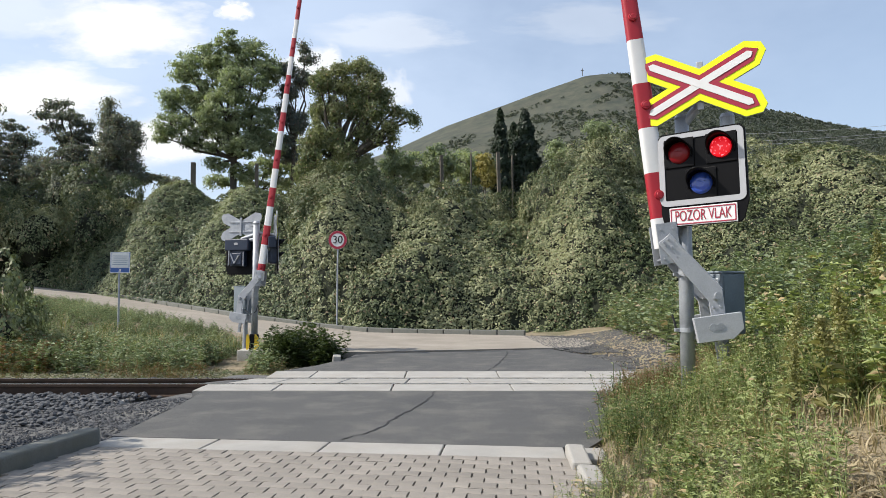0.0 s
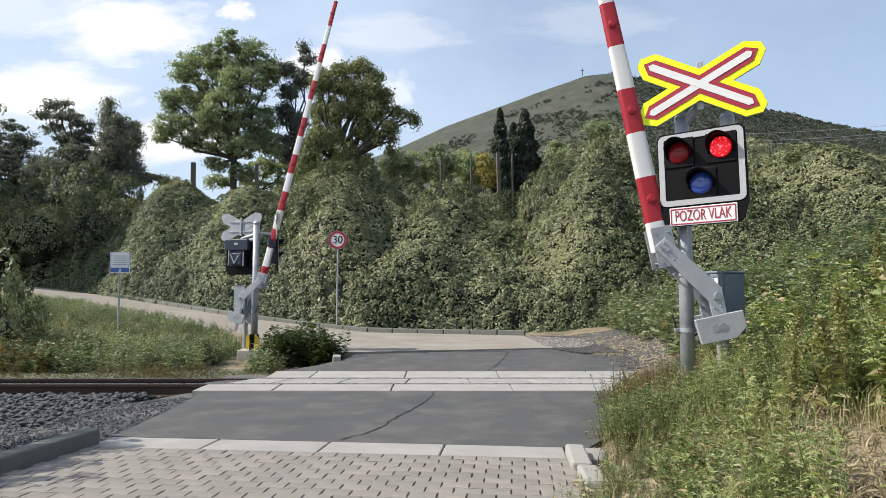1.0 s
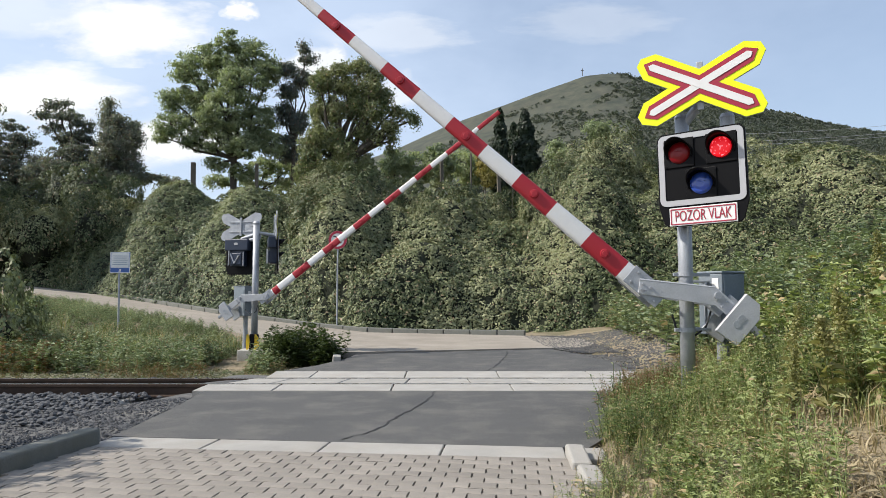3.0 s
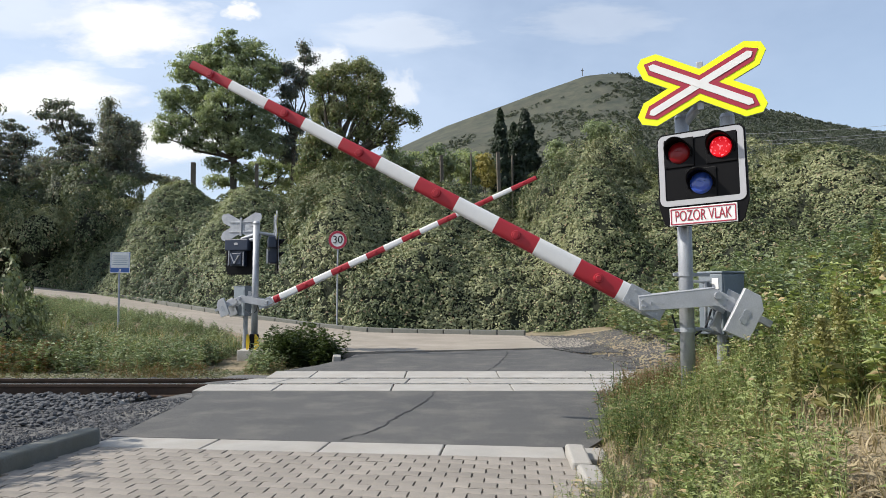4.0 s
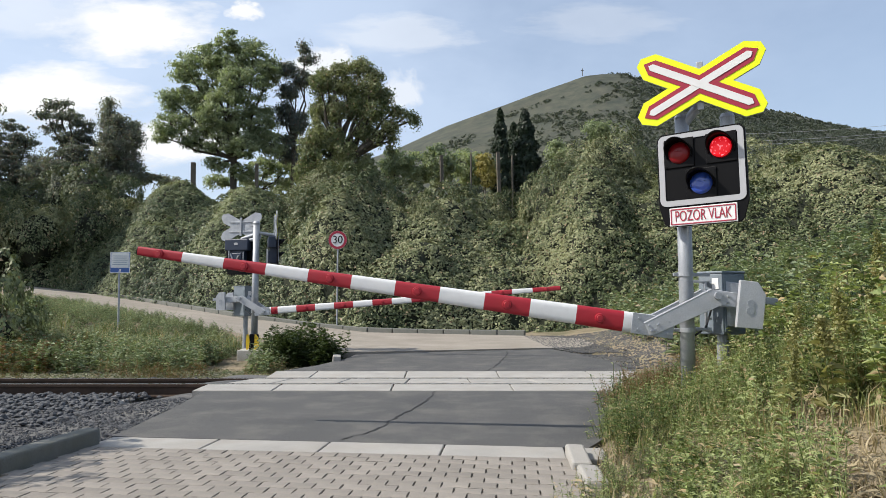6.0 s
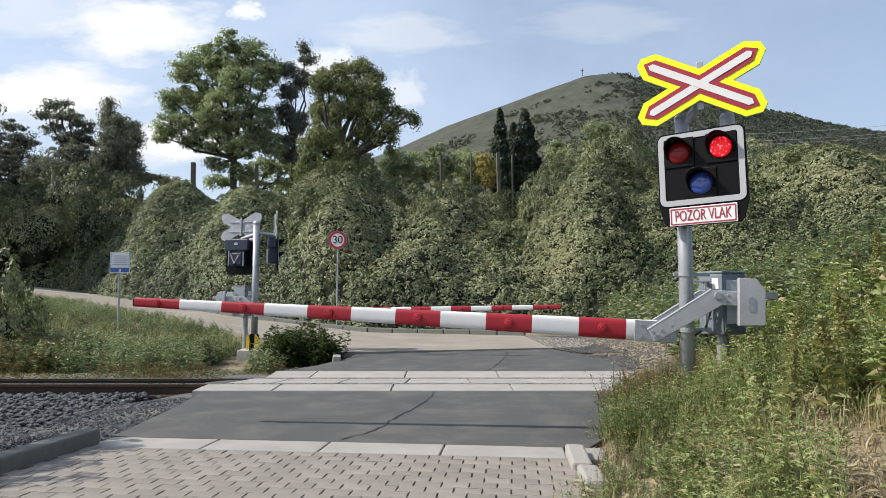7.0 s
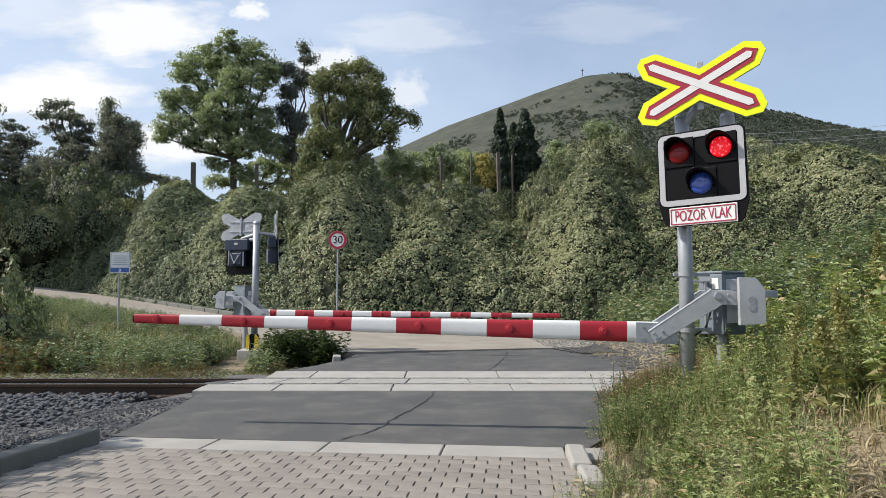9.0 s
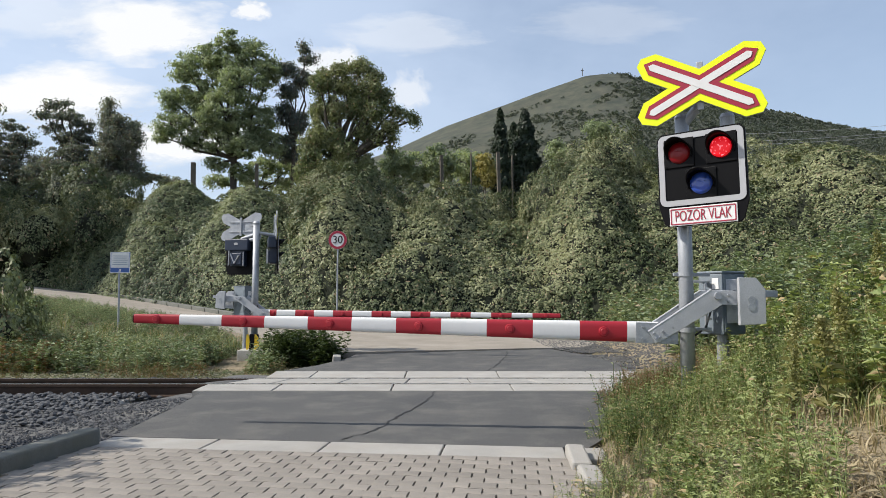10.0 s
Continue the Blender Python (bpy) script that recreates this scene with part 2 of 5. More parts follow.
def words(name, text, size, m, material, parent, width=None, depth=0.002):
    cu = bpy.data.curves.new(name, "FONT")
    cu.body, cu.size, cu.align_x, cu.align_y, cu.extrude = text, size, "CENTER", "CENTER", depth
    tmp = new(name, cu)
    me = bpy.data.meshes.new_from_object(tmp.evaluated_get(bpy.context.evaluated_depsgraph_get()))
    bpy.data.objects.remove(tmp)
    me.materials.append(material)
    ob = new(name, me)
    ob.parent = parent
    ob.matrix_basis = m
    if width:
        span = max(v.co.x for v in me.vertices) - min(v.co.x for v in me.vertices)
        for v in me.vertices:
            v.co.x *= width / span
    return ob


def mesh_from(name, verts, faces, material, flat=False):
    """verts (n, 3), faces (m, k): one mesh, quickly."""
    me = bpy.data.meshes.new(name)
    verts, faces = np.asarray(verts, np.float32), np.asarray(faces, np.int32)
    k = faces.shape[1]
    me.vertices.add(len(verts))
    me.vertices.foreach_set("co", verts.ravel())
    me.loops.add(faces.size)
    me.loops.foreach_set("vertex_index", faces.ravel())
    me.polygons.add(len(faces))
    me.polygons.foreach_set("loop_start", np.arange(0, faces.size, k, dtype=np.int32))
    me.polygons.foreach_set("use_smooth", [not flat] * len(faces))
    me.update(calc_edges=True)
    me.validate()
    me.materials.append(material)
    return me


rng = np.random.default_rng(7)


def unit(v):
    return v / np.maximum(np.linalg.norm(v, axis=-1, keepdims=True), 1e-9)


def leaf_cloud(centres, normals, size, spread=0.5, droop=0.25, fold=0.25, slim=0.55):
    """Folded four-cornered leaves at the given places, facing roughly along the normals."""
    n = len(centres)
    nn = unit(unit(normals) + rng.normal(0, spread, (n, 3)))
    d = rng.normal(0, 1, (n, 3)) - np.array([0, 0, droop])
    t = unit(d - nn * (d * nn).sum(1, keepdims=True))
    b = np.cross(nn, t)
    s = (size * rng.uniform(0.6, 1.35, n))[:, None]
    v = np.stack([centres - t * s * 0.5, centres + b * s * slim * 0.5 + nn * s * fold * 0.4 - t * s * 0.05,
                  centres + t * s * 0.5 - nn * s * 0.1, centres - b * s * slim * 0.5 + nn * s * fold * 0.4 - t * s * 0.05], 1)
    f = np.arange(n * 4).reshape(n, 4)
    return v.reshape(-1, 3), f[:, [0, 1, 2, 3]]


def sprays(places, normals, per, radius, size, r, flat=0.55, hang=0.0):
    """Leaves gathered in small domes, each dome proud of the surface that it grows on."""
    n = len(places)
    nn = unit(normals)
    d = unit(r.normal(0, 1, (n, per, 3)))
    d = unit(d + nn[:, None, :] * 0.75)
    rad = radius * r.uniform(0.55, 1.35, (n, 1, 1)) * r.uniform(0.72, 1.05, (n, per, 1))
    c = places[:, None, :] + d * rad
    up = (d * nn[:, None, :]).sum(2, keepdims=True) * nn[:, None, :]
    c = c - up * rad * (1 - flat)
    c[:, :, 2] -= hang * radius * r.random((n, per))
    return leaf_cloud(c.reshape(-1, 3), (d * 0.6 + nn[:, None, :] * 0.75 + np.array([0, 0, 0.3])).reshape(-1, 3), size, 0.28, 0.4)


def sm(a, b, x):
    t = np.clip((x - a) / (b - a), 0, 1)
    return t * t * (3 - 2 * t)


# ---- the lie of the land ----
def soft_edge(x, k=0.8):
    return np.log1p(np.exp(np.clip(x / k, -30, 30))) * k


def right_edge(y):
    """The road's edge towards the weedy slope."""
    return 0.9 + 0.30 * np.clip(y - 5.4, -4, 9)


def left_edge(y):
    return -2.75 + 0.10 * np.clip(y - 8.7, 0, 10)


def foot(x):
    """Where the overgrown bank begins."""
    return np.interp(x, (-45, -19, -8.6, -3, 3, 7, 14, 40), (52, 34, 27.0, 23.6, 25.0, 23.5, 20, 17))


def bank_top(x):
    return np.interp(x, (-40, -24, -12, -4, 4, 7, 12, 40), (5.2, 5.6, 5.9, 6.0, 5.7, 6.6, 7.2, 8.2))


def rise(x, y):
    return 0.105 * soft_edge(-x - 3.2) * sm(12.5, 18, y)


def ground(x, y):
    x, y = np.asarray(x, float), np.asarray(y, float)
    z = rise(x, y) - 0.06 - 0.2 * (1 - sm(17, 19, y)) * (1 - sm(0.0, 0.5, x - right_edge(y)))
    slope = 0.34 * soft_edge(x - right_edge(y) - 0.25, 0.25)
    slope = np.minimum(slope, 1.5 + 0.05 * x) * (1 - 0.85 * sm(7.6, 8.5, y) * (1 - sm(11.8, 14, y))) * (1 - 0.55 * sm(16, 22, y))
    z = z + slope
    b = sm(0, 1, np.clip((y - foot(x)) / 13.0, 0, 1) ** 0.8) * bank_top(x)
    return z + np.maximum(b - slope * sm(18, 24, y), 0)


def grid_sheet(name, xs, ys, fn, material):
    gx, gy = np.meshgrid(xs, ys)
    v = np.stack([gx, gy, fn(gx, gy)], -1).reshape(-1, 3)
    nx = len(xs)
    i = (np.arange(len(ys) - 1)[:, None] * nx + np.arange(nx - 1)).ravel()
    me = mesh_from(name, v, np.stack([i, i + 1, i + 1 + nx, i + nx], 1), material)
    me.polygons.foreach_set("use_smooth", [True] * len(me.polygons))
    return new(name, me)


xs = np.concatenate([-np.geomspace(3000, 32, 26), np.linspace(-30, 30, 200), np.geomspace(32, 3000, 26)])
ys = np.concatenate([-np.geomspace(3000, 10, 20), np.linspace(-8, 60, 240), np.geomspace(62, 3000, 26)])


def land(x, y):
    z = ground(x, y)
    return z + (np.sin(x * 3.1 + y) * np.cos(y * 2.3 - x) * 0.02)


tagged(grid_sheet("ground", xs, ys, land, M_SOIL), "dry earth with grass growing over it", "ground", kind="structure")


def road_z(y):
    return np.interp(y, (0, 8.65, 9.3, 10.8, 11.6, 15.5, 19), (0, 0, 0.012, -0.085, -0.06, -0.035, -0.02))


def strip(name, rows, material, thick=0.12, zoff=0.0, height=None, n=10):
    """A slab of road between a left and a right edge: rows of y, left x, right x."""
    bm = bmesh.new()
    top = []
    for yl, xl, yr, xr in rows:
        line = []
        for k in range(n + 1):
            t = k / n
            x, y = xl + (xr - xl) * t, yl + (yr - yl) * t
            z = (float(height(x, y)) if height else float(road_z(y))) + zoff
            line.append(bm.verts.new((x, y, z)))
        top.append(line)
    for a, b in zip(top, top[1:]):
        for k in range(n):
            bm.faces.new((a[k], a[k + 1], b[k + 1], b[k]))
    ex = bmesh.ops.extrude_face_region(bm, geom=list(bm.faces))
    bmesh.ops.translate(bm, vec=(0, 0, -thick), verts=[g for g in ex["geom"] if isinstance(g, bmesh.types.BMVert)])
    return part(name, bm, material)


near_rows = [(5.82, -2.78, 5.36, 1.12), (6.4, -2.8, 6.2, 1.6), (7.4, -2.85, 7.3, 2.1), (8.66, -3.0, 8.66, 3.0)]
tagged(strip("road", near_rows, M_ASPHALT), "grey asphalt leading up to the railway track", "road", kind="structure")
far_rows = [(11.62, -2.75, 11.62, 3.3), (12.6, -2.3, 12.6, 3.4), (14.0, -1.95, 14.0, 3.3), (14.9, -1.9, 16.6, 2.6)]
tagged(strip("road", far_rows, M_ASPHALT), "grey asphalt beyond the railway track", "road", kind="structure")


def far_height(x, y):
    return rise(np.asarray(x, float), np.asarray(y, float)) - 0.02


lane = [(14.95, -2.2, 16.7, 3.4), (16.6, -3.6, 19.5, 4.6), (18.6, -5.6, 22.0, 2.6), (20.6, -8.0, 23.6, -2.6), (23.2, -11.5, 26.2, -8.0),
        (26.5, -15.0, 29.8, -12.5), (30.5, -19.5, 34.2, -18.5), (38, -30, 42, -29)]
tagged(strip("road", lane, M_GRAVELROAD, 0.2, 0.02, far_height, 14), "pale sandy road bending away and climbing", "road", kind="structure")

# low edging stones along the climbing road
ek = [(r[2] + 0.05, r[3] + 0.05) for r in lane[2:]]
pts = []
for (ya, xa), (yb, xb) in zip(ek, ek[1:]):
    pts += [(xa + (xb - xa) * k / 6, ya + (yb - ya) * k / 6) for k in range(6)]
lane_edge = thing("lane_edging", pose(0, 0, 0), "low weathered stones edging the climbing road", "edging", kind="structure")
for (xa, ya), (xb, yb) in zip(pts, pts[1:]):
    za, zb = float(far_height(xa, ya)), float(far_height(xb, yb))
    ln = math.hypot(xb - xa, yb - ya)
    ob = part("edging_stone", box((0, 0, 0), (ln - 0.03, 0.25, 0.3), 0.02), M_KERB, lane_edge)
    ob.matrix_basis = pose((xa + xb) / 2, (ya + yb) / 2, (za + zb) / 2 + 0.03, 0, -math.degrees(math.atan2(zb - za, ln)), math.degrees(math.atan2(yb - ya, xb - xa)))


# cracks and a joint in the asphalt
def crack(points, width):
    bm = bmesh.new()
    r = random.Random(len(points))
    fine = []
    for a, b in zip(points, points[1:]):
        for k in range(8):
            t = k / 8
            fine.append((a[0] + (b[0] - a[0]) * t + r.uniform(-0.018, 0.018), a[1] + (b[1] - a[1]) * t + r.uniform(-0.018, 0.018)))
    fine.append(points[-1])
    rows = []
    for k, (x, y) in enumerate(fine):
        w = width * r.uniform(0.35, 1.0)
        z = float(road_z(y)) + 0.004
        rows.append((bm.verts.new((x - w, y, z)), bm.verts.new((x + w, y, z))))
    for a, b in zip(rows, rows[1:]):
        bm.faces.new((a[0], a[1], b[1], b[0]))
    return tagged(part("asphalt_crack", bm, M_RUBBER), "dark tarred crack across the asphalt", "crack", kind="structure")


crack([(-0.84, 5.66), (-0.58, 6.1), (-0.45, 6.75), (-0.22, 7.6), (-0.10, 8.6)], 0.014)
crack([(0.75, 11.7), (0.98, 12.6), (1.2, 13.8), (1.4, 14.9), (1.45, 15.9)], 0.014)
crack([(-1.8, 14.6), (-0.6, 15.0), (0.6, 15.5), (2.4, 16.3)], 0.02)

# ---- railway track ----
def rail(y, ztop):
    """A rail along x with foot, web and head."""
    prof = [(-0.07, -0.17), (0.07, -0.17), (0.07, -0.158), (0.012, -0.14), (0.010, -0.045), (0.035, -0.035), (0.035, -0.004), (0.028, 0), (-0.028, 0),
            (-0.035, -0.004), (-0.035, -0.035), (-0.010, -0.045), (-0.012, -0.14), (-0.07, -0.158)]
    base = thing("rail", pose(0, y, ztop), "rusty steel rail with a worn bright top", "rail", "rails of the track")
    bm = bmesh.new()
    ends = []
    for x in (-60, 30):
        ends.append([bm.verts.new((x, py, pz)) for py, pz in prof])
    k = len(prof)
    for i in range(k):
        bm.faces.new((ends[0][i], ends[0][(i + 1) % k], ends[1][(i + 1) % k], ends[1][i]))
    bm.faces.new(ends[0])
    bm.faces.new(ends[1])
    part("rail_body", bm, M_RAIL, base)
    part("running_surface", box((-15, 0, 0.001), (90, 0.046, 0.003)), M_RAILTOP, base, "bright worn steel strip")


NEAR_RAIL, FAR_RAIL = (9.30, 0.012), (10.80, -0.085)
rail(*NEAR_RAIL)
rail(*FAR_RAIL)
for k in range(26):
    x = -3.6 - 0.62 * k
    b = box((0, 0, 0), (0.24, 2.5, 0.14), 0.012)
    s = part("sleeper", b, M_CONCRETE)
    s.matrix_basis = pose(x, 10.05, -0.29, -3.6, 0, 0)
    tagged(s, "concrete sleeper sunk in the ballast", "sleeper", "sleepers of the track")

# ---- paving on the camera's side, level crossing panels ----
crossing = thing("crossing_panels", pose(0, 0, 0), "pale concrete panels filling the track at the crossing", "level crossing", kind="structure")


def panel_row(y0, y1, z0, z1, x0, x1, lengths, first):
    x, i = x0 - first, 0
    while x < x1:
        w = lengths[i % len(lengths)]
        a, b = max(x, x0), min(x + w - 0.014, x1)
        if b - a > 0.05:
            bm = bmesh.new()
            vs = [bm.verts.new(p) for p in ((a, y0, z0), (b, y0, z0), (b, y1, z1), (a, y1, z1))]
            f = bm.faces.new(vs)
            ex = bmesh.ops.extrude_face_region(bm, geom=[f])
            nv = [g for g in ex["geom"] if isinstance(g, bmesh.types.BMVert)]
            bmesh.ops.translate(bm, vec=(0, 0, -0.14), verts=nv)
            bmesh.ops.bevel(bm, geom=[e for e in f.edges], offset=0.008, segments=1, affect="EDGES")
            part("panel", bm, M_SLAB, crossing)
        x += w
        i += 1


panel_row(8.68, 9.235, 0.004, 0.016, -3.15, 3.9, (1.55, 1.5), 0.55)
panel_row(9.385, 10.735, 0.010, -0.080, -2.95, 4.0, (0.92, 0.9), 0.3)
panel_row(10.865, 11.60, -0.078, -0.056, -2.8, 4.1, (1.5, 1.5), 0.8)
part("groove_rubber", box((0.4, 10.1, -0.16), (6.6, 2.8, 0.1), 0, Matrix.Rotation(radians(-3.4), 4, "X")), M_RUBBER, crossing)

YAW = -6.2
PAVE = pose(-2.77, 5.82, 0, 0, 0, YAW)
edging = thing("edging_strip", PAVE, "pale concrete edging slabs between asphalt and pavers", "edging", kind="structure")
x = 0.02
for w in (0.93, 0.93, 0.93, 0.93, 0.3):
    part("slab", box((x + w / 2 - 0.006, -0.205, -0.075), (w - 0.012, 0.38, 0.15), 0.01), M_SLAB, edging)
    x += w
paving = thing("pavement", PAVE, "interlocking concrete block paving, worn and sandy", "pavement", kind="structure")
part("bedding", box((1.9, -4.38, -0.064), (3.85, 7.96, 0.1)), M_JOINT, paving)

# kerb of the paving and the broken one by the weeds
for k, (yy, ln) in enumerate(((5.55, 1.0), (4.53, 1.0), (3.51, 1.0), (2.49, 1.0), (1.47, 1.0))):
    kb = part("kerbstone", box((0, -ln / 2, 0), (0.15, ln - 0.012, 0.30), 0.018), M_KERB)
    kb.matrix_basis = pose(-2.80 - 0.17 * (5.55 - yy) , yy, -0.028 - 0.004 * k, 0.6, 0, -9.5)
    tagged(kb, "old grey concrete kerbstone edging the block paving", "kerb", "kerbstones")
for yy, zz, rx in ((5.18, -0.05, 2), (4.62, -0.07, -3), (4.0, -0.1, 1)):
    kb = part("kerbstone", box((0, -0.25, 0), (0.14, 0.52, 0.24), 0.02), M_SLAB)
    kb.matrix_basis = pose(0.97 - 0.04 * (5 - yy), yy, zz, rx, 2, -5)
    tagged(kb, "pale chipped kerbstone half buried under weeds", "kerb", "kerbstones by the weeds")

kb = part("kerbstone", box((0, 0, 0), (0.16, 0.5, 0.3), 0.02), M_SLAB)
kb.matrix_basis = pose(-2.12, 13.7, -0.11, 0, 4, 8)
tagged(kb, "pale loose kerbstone at the corner of the far asphalt", "kerb", "kerbstones")

# ---- level crossing barriers ----
def tapered_tube(x0, x1, r0, r1, seg=28, capped=False):
    """A hollow profile along x, flat-sided with well-rounded corners, taller than deep."""
    bm = bmesh.new()
    rings = []
    def corner(v):
        return math.copysign(abs(v) ** 0.55, v)
    for x, r in ((x0, r0), (x1, r1)):
        rings.append([bm.verts.new((x, 0.66 * r * corner(math.cos(2 * math.pi * k / seg)), r * corner(math.sin(2 * math.pi * k / seg)))) for k in range(seg)])
    for k in range(seg):
        bm.faces.new((rings[0][k], rings[0][(k + 1) % seg], rings[1][(k + 1) % seg], rings[1][k]))
    if capped:
        bm.faces.new(rings[0])
        bm.faces.new(rings[1])
    return bm


def barrier_arm(side, pivot_pose, label, edges, first_red, r_base, r_tip, drop, lamps, tail=0.0):
    """The swinging arm about its pivot. side -1: reaches along -x. edges: distances of the stripe borders from the pivot."""
    arm = thing("level_crossing_barrier", pivot_pose, label, "barrier", "level crossing barriers")
    s = side
    a0, a1 = edges[0], edges[-1]
    boom = None
    for i, (e0, e1) in enumerate(zip(edges, edges[1:])):
        red = (i % 2 == 0) == first_red
        ra, rb = (r_base + (r_tip - r_base) * (e - a0) / (a1 - a0) for e in (e0, e1))
        bm = tapered_tube(s * e0, s * e1, ra, rb)
        bmesh.ops.translate(bm, vec=(0, 0, -drop), verts=bm.verts)
        st = part("stripe", bm, M_RED if red else M_WHITE, arm, "red painted stripe" if red else "white painted stripe", True)
        if red and i >= 1 and lamps:
            c = s * (e0 + e1) / 2
            rm = (ra + rb) / 2
            rf = rod((c, -0.66 * rm + 0.012, -drop), (c, -0.66 * rm - 0.022, -drop), 0.045, 0.036, 16)
            add_rod(rf, (c, -0.66 * rm - 0.02, -drop), (c, -0.66 * rm - 0.028, -drop), 0.028, 0.022, 16)
            part("reflector", rf, M_RED, st, "round red reflector")
    cap = tapered_tube(s * a1, s * (a1 + 0.012), r_tip, r_tip * 0.9, 28, True)
    bmesh.ops.translate(cap, vec=(0, 0, -drop), verts=cap.verts)
    part("end_cap", cap, M_BLACK, arm)
    # cranked side plates, one before and one behind the post
    out = [(0.20 + tail, 0.044), (-0.035, 0.049), (-0.06, 0.042), (-0.565, -0.315), (-0.505, -0.41), (-0.47, -0.40), (0.04, -0.075), (0.20 + tail, -0.075)]
    out = [(-s * x, z * drop / 0.326) for x, z in out]
    for y in (-0.165, 0.145):
        pl = part("side_plate", plate(out, y, y + 0.016, 0.003), M_ALU, arm, "grey cranked steel plate")
        for bx, bz in ((0.02, 0.02), (0.02, -0.03), (0.09, 0.01), (0.09, -0.045), (-0.52, -0.33), (-0.47, -0.36), (-0.50, -0.37), (-0.45, -0.31)):
            part("bolt", rod((-s * bx, y + 0.008 - 0.022, bz * drop / 0.326), (-s * bx, y + 0.008 + 0.022, bz * drop / 0.326), 0.011, 0.011, 6), M_GALV, pl)
        # rolled lip along the plate's upper edge
        lip = rod((-s * -0.05, y + 0.008, 0.047 * drop / 0.326), (-s * -0.565, y + 0.008, -0.317 * drop / 0.326), 0.010, 0.010, 8)
        part("lip", lip, M_ALU, pl)
    part("axle", rod((0, -0.2, 0), (0, 0.2, 0), 0.03, 0.03, 16), M_GALV, arm, "bare steel axle bolt")
    bm = bmesh.new()
    for y in (-0.148, 0.128):
        add_box(bm, (s * 0.49, y + 0.006, -drop), (0.35, 0.012, 0.175), 0.003)
    for bx in (0.36, 0.61):
        for bz in (-0.05, 0.05):
            add_rod(bm, (s * bx, -0.165, -drop + bz), (s * bx, 0.155, -drop + bz), 0.01, 0.01, 6)
    part("boom_bracket", bm, M_GALV, arm, "bolted galvanised bracket")
    # counterweights
    for y in (-0.235, 0.185):
        o = [(0.15, 0.155), (0.29, 0.155), (0.365, 0.06), (0.37, -0.225), (0.16, -0.24)]
        cw = part("counterweight", plate([(-s * (x + tail), z) for x, z in o], y, y + 0.05, 0.004), M_ALU, arm, "grey steel counterweight")
        for bz in (-0.03, -0.09):
            part("bolt", rod((-s * (0.255 + tail), y - 0.004, bz), (-s * (0.255 + tail), y + 0.054, bz), 0.032, 0.032, 18), M_GALV, cw)
    part("counterweight_bar", box((-s * (0.40 + tail * 0.6), 0.1, 0.03), (0.36 + tail, 0.05, 0.06), 0.005), M_GALV, arm)
    return arm


NEAR_PIVOT = (2.317, 5.9, 1.174)
FAR_PIVOT = (-4.47, 15.3, 1.178)
near_edges = [0.46] + [0.721 + 0.403 * k for k in range(11)] + [5.19]
far_edges = [0.44, 0.66, 0.815] + [0.815 + 0.431 * k for k in range(1, 14)] + [6.99]
near_arm = barrier_arm(-1, pose(*NEAR_PIVOT, 0, 83, -5.15), "red and white striped barrier arm with round reflectors", near_edges, False, 0.092, 0.042, 0.326, True)
far_arm = barrier_arm(1, pose(*FAR_PIVOT, 0, -83, -9), "longer red and white striped barrier arm across the track", far_edges, False, 0.082, 0.045, 0.33, True, 0.17)


def barrier_drive(m, s, base_z, shift=0.0, k=1.0):
    """Gear housing on its pedestal beside the post."""
    d = thing("barrier_drive", m, "slate grey gear housing of a level crossing barrier", "barrier drive", "barrier drives")
    m_in = s * 0.195 - s * shift
    turn = Matrix.Rotation(radians(35 * s), 4, "Z")
    hs = part("housing", box((m_in, 0.36, -0.07), (0.31 * k, 0.26 * k, 0.55 * (1 + k) / 2), 0.014, turn), M_BOX, d)
    part("lid", box((m_in, 0.36, -0.07 + 0.283 * (1 + k) / 2), (0.325 * k, 0.275 * k, 0.022), 0.008, turn), M_BOX, hs)
    part("door", box(Vector((m_in, 0.36, -0.07)) + turn @ Vector((0, -0.132 * k, 0)), (0.27 * k, 0.008, 0.50), 0.003, turn), M_BOX, hs, "slate blue access door")
    part("label_plate", box(Vector((m_in, 0.36, 0.11)) + turn @ Vector((-s * 0.158 * k, -0.06, 0)), (0.006, 0.07, 0.10), 0.002, turn), M_WHITE, hs, "small white plate")
    bm = bmesh.new()
    for z in (-0.29, 0.13):
        add_box(bm, (-s * 0.03, 0.22, z), (0.17, 0.03, 0.022), 0.004)
        add_box(bm, (s * 0.03, 0.28, z), (0.03, 0.14, 0.022), 0.004)
    for z in (-0.2, -0.08, 0.04):
        add_box(bm, (s * 0.035, 0.22, z), (0.05, 0.03, 0.02), 0.003)
    add_box(bm, (s * 0.012, 0.22, -0.08), (0.02, 0.03, 0.42), 0.003)
    part("mounting_frame", bm, M_GALV, d)
    part("pedestal", rod((m_in, 0.36, base_z), (m_in, 0.36, -0.34), 0.06, 0.05, 18), M_GALV, d)
    # drooping cable
    pts = [(-0.33 * s, 0.02, -0.16), (-0.30 * s, 0.0, -0.30), (-0.17 * s, 0.02, -0.36), (-0.03 * s, 0.1, -0.28), (0.06 * s, 0.22, -0.12)]
    bm = bmesh.new()
    for a, b in zip(pts, pts[1:]):
        add_rod(bm, a, b, 0.009, 0.009, 8)
    part("cable", bm, M_RUBBER, d)
    return d


barrier_drive(pose(2.317, 5.9, 1.174, 0, 0, -5.15), 1, -0.95)
barrier_drive(pose(-4.47, 15.3, 1.178, 0, 0, -5.15) , -1, -1.30, 0.12, 1.4)

